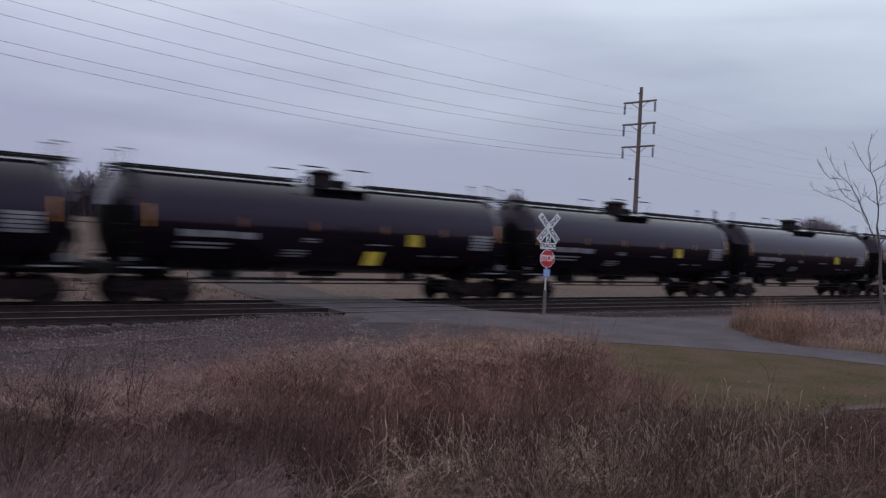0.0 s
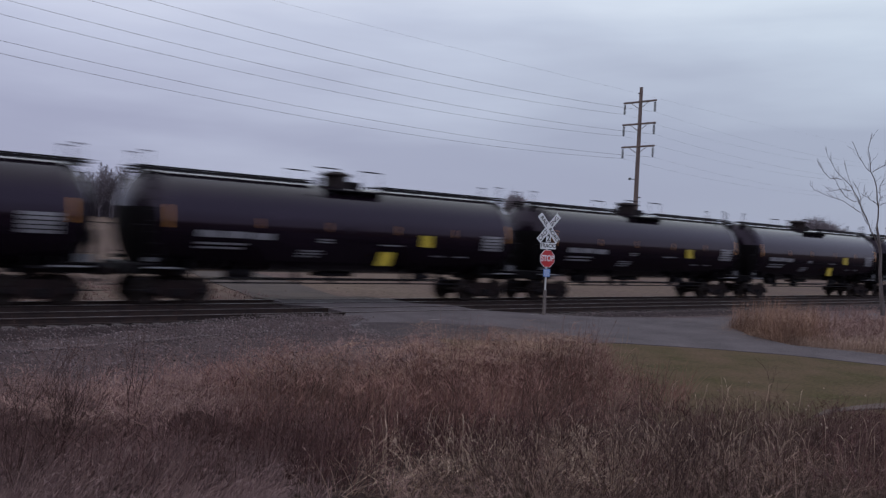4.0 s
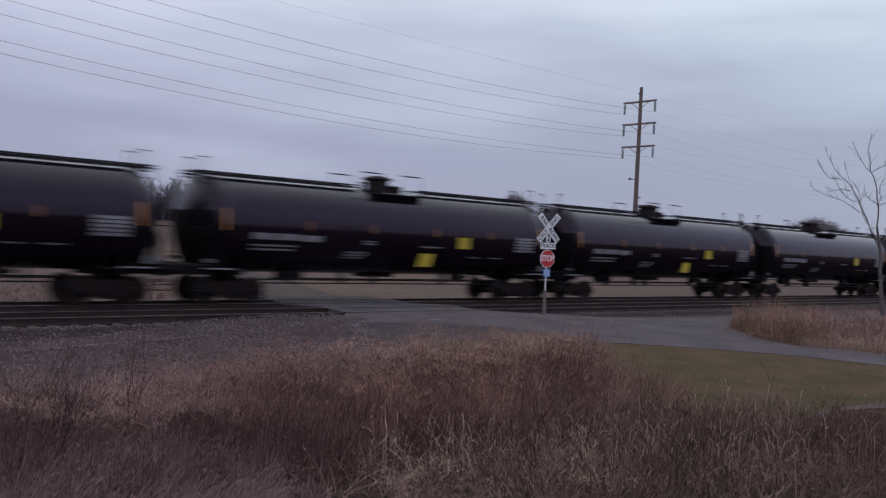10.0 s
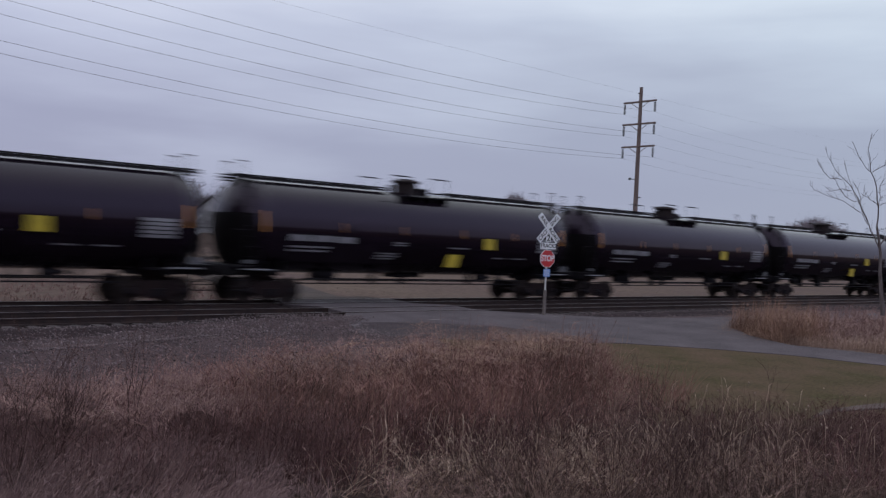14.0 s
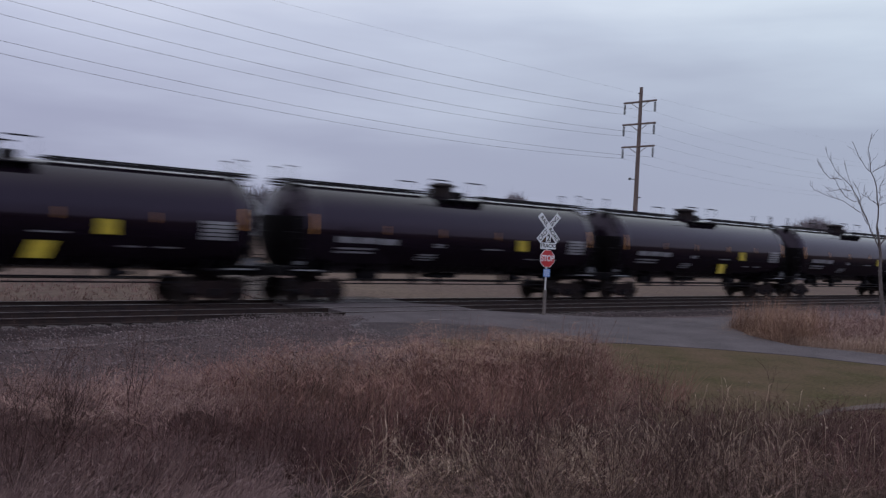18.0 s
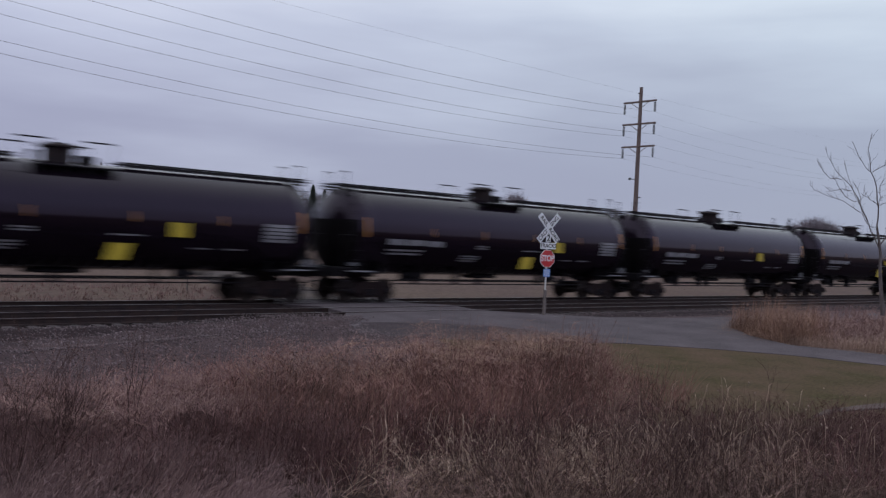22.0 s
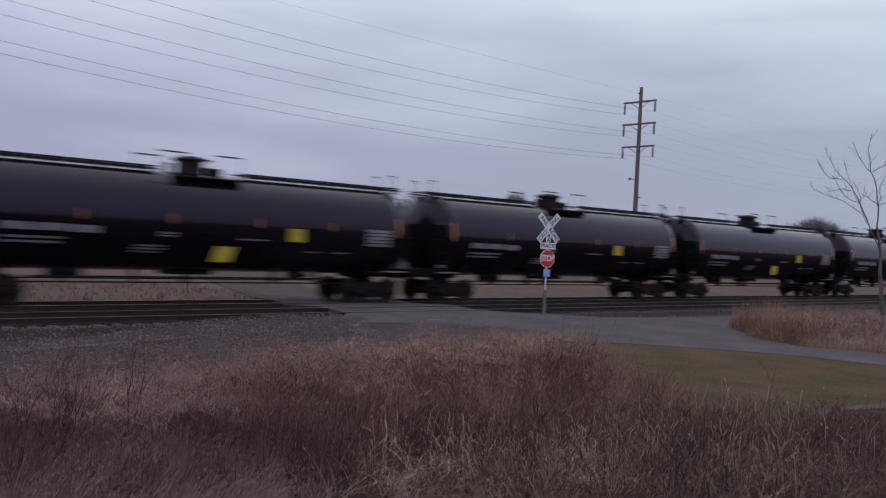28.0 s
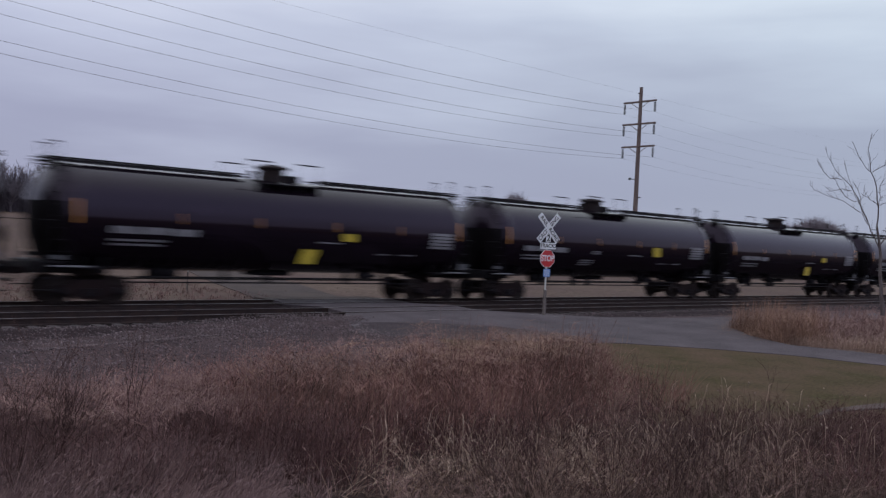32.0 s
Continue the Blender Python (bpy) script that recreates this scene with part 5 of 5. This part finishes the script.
stalks("seeding_grass", x_, y_, 0.4, 0.82, 0.007, 0.4, M_TUSSOCK, 53, 1.0, fallen=0.3, label="pale curling dead grass with drooping heads", heads=0.12, head_size=(0.011, 0.05), head_mat=M_STRAW, leaves=2.0, tuft=20, blade=(0.06, 0.22), arc=True)
x_, y_ = scatter(420, [(5.2, 6.7), (6.2, 5.4), (8.4, 4.8), (10.0, 5.4), (8.4, 6.6), (6.0, 7.4)], 54, 0.8, 1.1, 6)
stalks("arching_grass", x_, y_, 0.5, 0.95, 0.008, 0.35, M_BLEACHED, 54, 1.0, fallen=0.3, label="bleached arching blades above the weeds", heads=0.2, head_size=(0.013, 0.05), head_mat=M_STRAW, leaves=2.5, tuft=6, blade=(0.06, 0.24), arc=True)
x_, y_ = scatter(2400, [(5.2, 5.2), (7.0, 3.2), (9.4, 3.0), (8.8, 4.8), (6.6, 6.0)], 50, 0.8, 0.6, 18)
stalks("dead_grass", x_, y_, 0.25, 0.7, 0.006, 0.5, M_TUSSOCK, 50, 0.9, fallen=0.35, label="pale tan tussocks of dead grass", leaves=1.6, tuft=18, arc=True)
x_, y_ = scatter(800, [(4.3, 5.4), (4.9, 4.6), (6.2, 3.3), (8.0, 4.2), (6.5, 6.2), (5.2, 6.8)], 46, 0.6, 0.5)
stalks("broken_straw", x_, y_, 0.10, 0.26, 0.006, 0.5, M_PALE, 46, 0.1, fallen=0.7, label="short bits of pale straw caught in the tussocks", zf=lambda a, b: ground_z(a, b) + 0.2 + 0.2 * noise.noise(Vector((a * 3, b * 3, 2))))
x_, y_ = scatter(6000, WEEDS, 47, 0.5, 0.5)
stalks("broken_stems", x_, y_, 0.10, 0.30, 0.006, 0.5, M_DARKWEED, 47, 0.1, fallen=0.6, label="short broken dark stems caught in the weeds", category="weeds", zf=lambda a, b: ground_z(a, b) + 0.42 + 0.3 * noise.noise(Vector((a * 3, b * 3, 6))))
x_, y_ = scatter(7000, [(-7, -6), (7, -6), (9, 0.5), (6, 3.2), (3, 6), (1.2, 7.4), (0.8, 10.5), (-6, 10.5)], 43, 0.6, 1.2, 10)
stalks("dead_grass", x_, y_, 0.08, 0.3, 0.006, 0.7, M_PALE, 43, 0.8, label="short trodden dead grass on the bare soil", tuft=10)
x_, y_ = scatter(36000, [(11.5, 11.5), (11.9, 9.0), (10.6, 7.4), (13.0, 5.6), (22.6, 5.0), (21.65, 8.75), (21.05, 10.75), (19.95, 12.55), (18.55, 14.05), (15.55, 15.65), (13.5, 16.8), (12.1, 14.6)], 16)
stalks("lawn_grass", x_, y_, 0.012, 0.03, 0.010, 0.5, M_GREEN, 16, label="short green and straw blades of the lawn", zf=lambda a, b: max(ground_z(a, b) + 0.02, path_z(a, b) - 0.012))
CLUMP = [(26.6, 16.0), (24.6, 13.7), (23.8, 12.6), (25.5, 12.0), (27, 12.9), (28.2, 14.6), (28.5, 15.8)]
x_, y_ = scatter(4200, CLUMP, 17, 0.4, 1.2, 10)
stalks("tall_grass", x_, y_, 0.5, 1.42, 0.009, 0.55, M_ORANGEGRASS, 17, 0.7, label="clump of tall russet dead grass beside the trail", leaves=3.0, tuft=10, blade=(0.08, 0.3))
x_, y_ = scatter(5000, [(24.6, 13.4), (24.6, 11.0), (27, 8.5), (36, 10), (42, 13.5), (40, 15.7), (27, 15.6)], 52, 0.5, 1.0)
stalks("broken_straw", x_, y_, 0.15, 0.4, 0.011, 0.5, M_PALE, 52, 0.1, fallen=0.7, label="broken straw caught in the brush by the trail", zf=lambda a, b: ground_z(a, b) + 0.42 + 0.4 * noise.noise(Vector((a * 1.6, b * 1.6, 6))))
x_, y_ = scatter(10000, [(25.0, 13.2), (24.4, 10.5), (26.5, 7.5), (36, 9), (46, 12.5), (46, 15.9), (30, 15.7), (27, 14.5)], 29, 0.4, 1.4, 10)
stalks("tall_grass", x_, y_, 0.4, 1.32, 0.009, 0.7, M_PALE, 29, 0.9, label="pinkish-tan dead grass and brush beside the trail", leaves=2.6, tuft=10, blade=(0.08, 0.3))
x_, y_ = scatter(5000, [(24.6, 13.6), (23.6, 12.0), (24.4, 10.0), (26.5, 7.5), (29, 8), (27, 11)], 18, 0.3, 1.0, 8)
stalks("dead_grass", x_, y_, 0.15, 0.40, 0.012, 0.8, M_STRAW, 18, 0.8, label="short pale dead grass along the trail's edge", leaves=0.8)
x_, y_ = scatter(2200, [(24.6, 10.6), (26.6, 8.6), (31, 9.4), (33, 10.8), (28, 11.6), (25.4, 12.0)], 71, 0.8, 1.0, 9)
stalks("dead_grass", x_, y_, 0.2, 0.55, 0.011, 0.8, M_BLEACHED, 71, 1.0, label="pale cream dead grass at the foot of the brush", leaves=1.0, tuft=9, arc=True)
x_, y_ = scatter(16000, [(4, 31.4), (60, 31.4), (130, 60), (130, 80), (20, 80)], 19, 0.4, 4)
stalks("field_grass", x_, y_, 0.06, 0.14, 0.022, 1.2, M_TAN, 19, label="low tan dead grass of the field")
x_, y_ = scatter(9000, [(2, 31.0), (20, 31.0), (18, 40), (3, 44)], 20, 0.5, 2, 8)
stalks("dead_weeds", x_, y_, 0.10, 0.32, 0.014, 0.8, M_BROWN, 20, label="brown dead weeds beyond the tracks", category="weeds", leaves=1.0)
x_, y_ = scatter(500, [(2.5, 11), (12, 11), (13, 15), (10, 19), (3, 19)], 24, 0.6, 2, 5)
stalks("sparse_weeds", x_, y_, 0.1, 0.35, 0.008, 0.4, M_PALE, 24, label="sparse dead weeds in the gravel", category="weeds", leaves=1.0)


# ---- trees ----
def limbs(name, segs, material, parent, sides=5, label=""):
    """Tapered limbs from (start, end, radius, end radius)."""
    a = np.array([s[0] for s in segs], float); b = np.array([s[1] for s in segs], float)
    ra = np.array([s[2] for s in segs], float); rb = np.array([s[3] for s in segs], float)
    d = b - a
    d /= np.linalg.norm(d, axis=1)[:, None] + 1e-9
    ref = np.where(np.abs(d[:, 2:3]) < 0.9, np.array([[0, 0, 1.0]]), np.array([[1.0, 0, 0]]))
    u = np.cross(d, ref); u /= np.linalg.norm(u, axis=1)[:, None]
    w = np.cross(d, u)
    v = []
    for c, r in ((a, ra), (b, rb)):
        for k in range(sides):
            q = 2 * math.pi * k / sides
            v.append(c + (u * math.cos(q) + w * math.sin(q)) * r[:, None])
    v = np.stack(v, 1)
    f = []
    for k in range(sides):
        j = (k + 1) % sides
        f += [(k, j, sides + j), (k, sides + j, sides + k)]
    f = (np.array(f)[None] + 2 * sides * np.arange(len(segs))[:, None, None]).reshape(-1, 3)
    ob = bulk(name, v.reshape(-1, 3), f, material)
    ob.parent = parent
    if label:
        ob["label"] = label
    return ob


def grow(rnd, p, d, length, r, depth, out, up=0.25, spread=0.6, twig=0.004):
    """Adds a wandering limb and its side branches to out[depth]."""
    n = 4
    for i in range(n):
        d = (d + Vector((rnd.gauss(0, 0.13), rnd.gauss(0, 0.13), rnd.gauss(0, 0.1) + up * 0.15))).normalized()
        q = p + d * (length / n)
        r2 = max(twig, r * (1 - 0.6 / n))
        out.append((tuple(p), tuple(q), r, r2))
        p, r = q, r2
        if depth > 0 and i > 0:
            for _ in range(1 if rnd.random() < 0.6 else 2):
                side = Vector((rnd.gauss(0, 1), rnd.gauss(0, 1), rnd.gauss(0, 0.5) + up)).normalized()
                nd = (d * (1 - spread) + side * spread).normalized()
                grow(rnd, p.copy(), nd, length * rnd.uniform(0.45, 0.72), r * 0.6, depth - 1, out, up, spread, twig)


def forb(x, y, height, seed, material, pale=False, stems=0, thick=0.0042):
    """A dead branching weed: a wiry stem with forking side shoots."""
    rnd = random.Random(seed)
    w = tagged(new("dead_weed"), "pale dry branching weed in the grass" if pale else "dark dry branching weed in the grass", "weed", "branching weeds in the grass")
    out = []
    for _ in range(stems or rnd.choice((1, 2, 3))):
        d = Vector((rnd.gauss(0, 0.28), rnd.gauss(0, 0.28), 1)).normalized()
        grow(rnd, Vector((0, 0, -0.03)), d, height * rnd.uniform(0.7, 1.0), thick, 2, out, 0.5, 0.45, max(0.0018, thick * 0.22))
    limbs("stem", out, material, w, 3)
    w.matrix_world = pose(x, y, ground_z(x, y))


rnd_f = random.Random(12)
forb(2.85, 9.12, 0.80, 77, M_STEM, False, 5, 0.009)
forb(3.75, 9.45, 0.95, 78, M_STEM, False, 2, 0.010)
forb(2.45, 8.9, 0.8, 79, M_STEM, False, 3, 0.008)
for fx, fy, fh, fs in ((5.75, 8.45, 0.80, 301), (5.55, 7.9, 0.55, 302), (7.2, 8.6, 0.95, 303), (7.9, 7.2, 0.7, 304), (9.8, 7.0, 0.75, 305), (11.6, 6.2, 0.8, 306)):
    forb(fx, fy, fh, fs, M_STEM, False, 1, 0.007)
for k in range(15):
    fy = rnd_f.uniform(7.6, 10.6)
    fx = rnd_f.uniform(0.27 * fy, 1.2 * fy)
    forb(fx, fy, rnd_f.uniform(0.6, 0.95), 100 + k, M_STEM, False)
for k in range(22):
    fy = rnd_f.uniform(4.0, 6.6)
    fx = rnd_f.uniform(0.9 * fy, 1.7 * fy)
    forb(fx, fy, rnd_f.uniform(0.5, 0.85), 200 + k, M_STEMPALE if k % 3 == 0 else M_STEM, k % 3 == 0)


def near_tree():
    rnd = random.Random(4)
    t = tagged(new("bare_tree"), "young bare grey tree without leaves beside the trail", "tree")
    t.matrix_world = pose(28.9, 12.0, ground_z(28.9, 12.0))
    right, away = Vector((0.757, -0.653, 0)), Vector((0.653, 0.757, 0))

    def at(u, w, deep=0.0):
        return right * u + away * deep + Vector((0, 0, w))
    trunk = [at(u, w) for u, w in [(0.08, 0.81), (-0.01, 1.47), (-0.09, 2.19), (-0.1, 2.73), (-0.17, 3.15), (-0.27, 3.63)]]
    rr = [0.075, 0.058, 0.051, 0.047, 0.042, 0.034]
    part_segs = [(tuple(a), tuple(b), r0, r1) for a, b, r0, r1 in zip(trunk, trunk[1:], rr, rr[1:])]
    limbs("trunk", part_segs, M_BARK, t, 9)
    # each limb: thickness at its base, sideways drift in depth, then its bends as (across, height)
    mains = [
        (0.022, -0.3, [(-0.17, 2.97), (-0.35, 3.32), (-0.55, 3.67), (-0.81, 4.14), (-1.14, 4.73), (-1.46, 5.07), (-1.78, 5.36), (-2.04, 5.76), (-2.17, 6.06)]),
        (0.011, -0.4, [(-1.46, 5.07), (-1.89, 5.08), (-2.17, 5.31), (-2.43, 5.63)]),
        (0.011, 0.3, [(-0.81, 4.05), (-1.12, 4.25), (-1.55, 4.47), (-1.98, 4.6), (-2.23, 4.7), (-2.37, 4.88)]),
        (0.011, -0.5, [(-0.84, 4.44), (-1.07, 4.38), (-1.43, 4.53), (-1.69, 4.82), (-1.92, 5.08)]),
        (0.011, 0.2, [(-1.14, 4.73), (-1.39, 4.79), (-1.68, 4.71), (-1.85, 4.69)]),
        (0.011, 0.7, [(-0.55, 3.73), (-0.76, 4.26), (-0.93, 4.68), (-1.05, 5.15), (-1.16, 5.66)]),
        (0.026, 0, [(-0.27, 3.63), (-0.25, 4.23), (-0.33, 4.77), (-0.45, 5.18), (-0.59, 5.6), (-0.68, 6.07), (-0.58, 6.59)]),
        (0.011, 0.3, [(-0.52, 5.33), (-0.71, 5.53), (-0.91, 5.88), (-1.06, 6.29)]),
        (0.011, -0.4, [(-0.25, 4.29), (-0.47, 4.43), (-0.71, 4.54), (-0.95, 4.65)]),
        (0.011, 0.3, [(-0.25, 4.29), (-0.17, 4.59), (-0.18, 4.95), (-0.03, 5.17), (0.25, 5.58), (0.4, 6.12)]),
        (0.011, -0.3, [(-0.48, 5.37), (-0.28, 5.52), (-0.11, 5.63), (0.24, 5.91), (0.39, 6.36)]),
        (0.011, 0.4, [(-0.25, 4.29), (0.02, 4.41), (0.43, 4.59), (0.76, 5.06), (0.91, 5.61)]),
        (0.022, -0.3, [(-0.15, 3.03), (0.12, 3.53), (0.51, 4.09), (0.91, 4.53), (1.3, 5.21), (1.51, 5.76)]),
        (0.011, 0.3, [(0.51, 4.09), (0.93, 4.23), (1.39, 4.61), (1.73, 4.99)]),
        (0.011, 0.8, [(-0.55, 3.67), (-0.66, 4.03), (-0.65, 4.57), (-0.8, 5.04)]),
    ]
    for r, drift, bends in mains:
        out = []
        pts = [at(u, w, drift * i / len(bends)) for i, (u, w) in enumerate(bends)]
        for i, (a, b) in enumerate(zip(pts, pts[1:])):
            r2 = max(0.0045, r * 0.82)
            mid = a.lerp(b, 0.5) + Vector((rnd.gauss(0, 0.02), rnd.gauss(0, 0.02), rnd.gauss(0, 0.02)))
            out.append((tuple(a), tuple(mid), r, (r + r2) / 2))
            out.append((tuple(mid), tuple(b), (r + r2) / 2, r2))
            r = r2
            for _ in range(2):
                d = ((b - a).normalized() * 0.5 + Vector((rnd.gauss(0, 0.5), rnd.gauss(0, 0.5), rnd.gauss(0.5, 0.3)))).normalized()
                grow(rnd, a.lerp(b, rnd.uniform(0.2, 1.0)), d, rnd.uniform(0.08, 0.42), 0.0055, 0, out, 0.35, 0.5, 0.0035)
        limbs("limb", out, M_BARK, t, 5)
    return t


near_tree()


def far_tree_mesh(seed, height, width, count=8):
    """A bare broad tree seen far off: limbs and a haze of fine twigs."""
    rnd = random.Random(seed)
    out = [((0, 0, -0.5), (0, 0, height * 0.25), 0.28, 0.22)]
    for k in range(count):
        a = k * 2.4 + rnd.uniform(-0.4, 0.4)
        lift = rnd.uniform(0.45, 1.5)
        d = Vector((math.cos(a) * width, math.sin(a) * width, lift)).normalized()
        grow(rnd, Vector((0, 0, height * rnd.uniform(0.14, 0.34))), d, height * rnd.uniform(0.34, 0.5), 0.15, 3, out, 0.35, 0.55, 0.045)
    return out


def far_tree(name, segs, x, y, label, material=M_TWIG):
    t = tagged(new(name), label, "tree", "trees along the far edge of the field")
    limbs("trunk", segs[:1], M_TWIG, t, 7)
    limbs("crown", segs[1:], material, t, 3)
    t.matrix_world = pose(x, y, ground_z(x, y))
    return t


rnd_t = random.Random(8)
variants = [far_tree("bare_tree", far_tree_mesh(s, hgt, w), x, y, "bare grey-brown tree at the edge of the field") for s, hgt, w, x, y in ((1, 10.5, 0.8, 40, 222), (2, 9.5, 0.95, 58, 226), (3, 11.0, 0.7, 77, 221), (4, 8.5, 1.0, 97, 225))]


def round_tree(seed, height, wide, tall, count, twig):
    """A bare tree whose fine twigs fill a rounded, uneven crown."""
    rnd = random.Random(seed)
    cz = height - tall
    out = [((0, 0, -0.5), (0, 0, cz * 0.6), 0.26, 0.20)]
    for k in range(count):
        a, q = rnd.uniform(0, 6.283), rnd.uniform(-0.5, 1.0)
        ring = math.sqrt(1 - q * q)
        d = Vector((math.cos(a) * ring, math.sin(a) * ring, q))
        lump = 0.80 + 0.28 * noise.noise(d * 2.2 + Vector((seed, 0, 0))) + 0.10 * rnd.random()
        tip = Vector((d.x * wide * lump, d.y * wide * lump, cz + d.z * tall * lump))
        root = Vector((0, 0, cz * rnd.uniform(0.55, 0.95)))
        if k % 12 == 0:
            out.append((tuple(root), tuple(root.lerp(tip, 0.8)), 0.10, 0.04))
        f = rnd.uniform(0.35, 0.8)
        a0 = root.lerp(tip, f) + Vector((rnd.gauss(0, 0.3), rnd.gauss(0, 0.3), rnd.gauss(0, 0.2)))
        wander = Vector((rnd.gauss(0, 1), rnd.gauss(0, 1), rnd.gauss(0, 0.8))) * wide * 0.13
        out.append((tuple(a0), tuple(root.lerp(tip, min(1.0, f + rnd.uniform(0.10, 0.30))) + wander), twig, twig * 0.5))
    return out


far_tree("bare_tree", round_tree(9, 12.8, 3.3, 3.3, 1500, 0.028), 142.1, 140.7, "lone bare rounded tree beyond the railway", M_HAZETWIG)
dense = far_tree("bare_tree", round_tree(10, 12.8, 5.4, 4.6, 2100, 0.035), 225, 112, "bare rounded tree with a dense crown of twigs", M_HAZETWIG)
for x, y, q in ((218, 113, 0.84), (229, 110.5, 0.96), (235, 109, 0.80), (242, 108, 0.72), (250, 106, 0.7), (260, 103, 0.74), (272, 100, 0.7)):
    t = copy_thing(dense, pose(x, y, ground_z(x, y), 0, 0, x * 37))
    t.scale = (q, q, q)
row = [(22 + 5.6 * k + rnd_t.uniform(-2, 2), 220 + rnd_t.uniform(-9, 9)) for k in range(34)] + [(206 + 4.5 * k + rnd_t.uniform(-2, 2), 212 - 4.2 * k + rnd_t.uniform(-5, 5)) for k in range(12)]
row += [(284, 96), (284, 104), (300, 96), (320, 100), (340, 96)]
for k, (x, y) in enumerate(row):
    s = rnd_t.uniform(0.85, 1.12) * (0.8 if x > 240 and y > 150 else 1.0)
    t = copy_thing(variants[k % 4], pose(x, y, ground_z(x, y), 0, 0, rnd_t.uniform(0, 360)))
    t.scale = (s, s, s)


def far_woods():
    """A deep belt of bare stems and twigs along the field's far edge."""
    g = np.random.default_rng(31)
    n = 30000
    x = g.uniform(0, 250, n)
    y = 232 + g.uniform(-6, 16, n) - 0.0016 * np.clip(x - 150, 0, 200) ** 2
    top = (8.8 + 1.6 * np.sin(x * 0.11) + 1.3 * np.sin(x * 0.31 + 1) + 0.8 * np.sin(x * 0.83)) * g.uniform(0.2, 1.05, n)
    z = np.array([ground_z(a, b) for a, b in zip(x, y)])
    base = z + top * g.uniform(-0.05, 0.6, n)
    lx, ly = g.normal(0, 0.9, n), g.normal(0, 0.9, n)
    w = g.uniform(0.05, 0.22, n)
    v = np.stack([np.stack([x - w, y, base], 1), np.stack([x + w, y, base], 1), np.stack([x + lx, y + ly, z + top], 1)], 1)
    f = (np.arange(3)[None] + 3 * np.arange(n)[:, None])
    tagged(bulk("far_woods", v.reshape(-1, 3), f, M_WOODS), "belt of bare dark woods along the far field edge", "woods", kind="stuff")


far_woods()


def conifer(x, y, height, seed):
    rnd = random.Random(seed)
    t = tagged(new("conifer"), "dark pointed evergreen tree beyond the field", "tree", "evergreens by the house")
    limbs("trunk", [((0, 0, -0.4), (0, 0, height * 0.97), height * 0.02, 0.02)], M_BARK, t, 6)
    v, f = [], []
    for k in range(900):
        q = rnd.random() ** 0.7
        z = height * (0.06 + 0.94 * q)
        r = (height - z) * 0.24 * rnd.uniform(0.35, 1.08) + 0.05
        a = rnd.uniform(0, 6.283)
        c = Vector((math.cos(a) * r, math.sin(a) * r, z - 0.25 * r))
        tan = Vector((-math.sin(a), math.cos(a), 0)) * rnd.uniform(0.1, 0.26)
        out_ = Vector((math.cos(a), math.sin(a), -0.35)) * rnd.uniform(0.25, 0.6)
        b = len(v)
        v += [tuple(c - tan), tuple(c + tan), tuple(c + out_), tuple(c - out_ * 0.6 + Vector((0, 0, 0.15)))]
        f += [(b, b + 1, b + 2), (b, b + 3, b + 1)]
    ob = bulk("crown", np.array(v), np.array(f), M_CONIFER)
    ob.parent = t
    t.matrix_world = pose(x, y, ground_z(x, y))


for x, y, hgt, sd in ((74.5, 130.2, 7.6, 1), (79.8, 127, 8.8, 2), (81.6, 126.2, 8.2, 3), (87, 122.3, 8.8, 4)):
    conifer(x, y, hgt, sd)


def house(x, y, rz):
    hs = tagged(new("house"), "pale house with a grey gable roof beyond the field", "house")
    bm = B()
    w, d, e, r = 5.5, 4.0, 3.0, 5.6
    sec = [(-d, -0.5), (d, -0.5), (d, e), (0, r), (-d, e)]
    a = [bm.verts.new((-w, u, z)) for u, z in sec]
    b = [bm.verts.new((w, u, z)) for u, z in sec]
    bm.faces.new(a); bm.faces.new(b[::-1])
    for i in range(5):
        bm.faces.new((a[i], b[i], b[(i + 1) % 5], a[(i + 1) % 5]))
    bmesh.ops.recalc_face_normals(bm, faces=bm.faces)
    part("wall", bm, M_HOUSEW, hs)
    for s in (-1, 1):
        ang = math.atan2(r - e, d)
        m = Matrix.Rotation(-s * ang, 4, "X")
        part("roof", box(B(), (0, s * (d + 0.4) / 2, (r + e) / 2 + 0.02), (2 * w + 0.8, math.hypot(d, r - e) + 0.6, 0.14), 0, m), M_ROOF, hs)
    for u in (-3.2, 0, 3.2):
        wn_ = part("window", box(B(), (u, -d - 0.03, 1.6), (1.1, 0.06, 1.3)), M_SIGNW, hs)
        part("pane", box(B(), (u, -d - 0.07, 1.6), (0.9, 0.02, 1.1)), M_INSUL, wn_)
    hs.matrix_world = pose(x, y, ground_z(x, y), 0, 0, rz)


house(66.5, 129, 25)


motions()
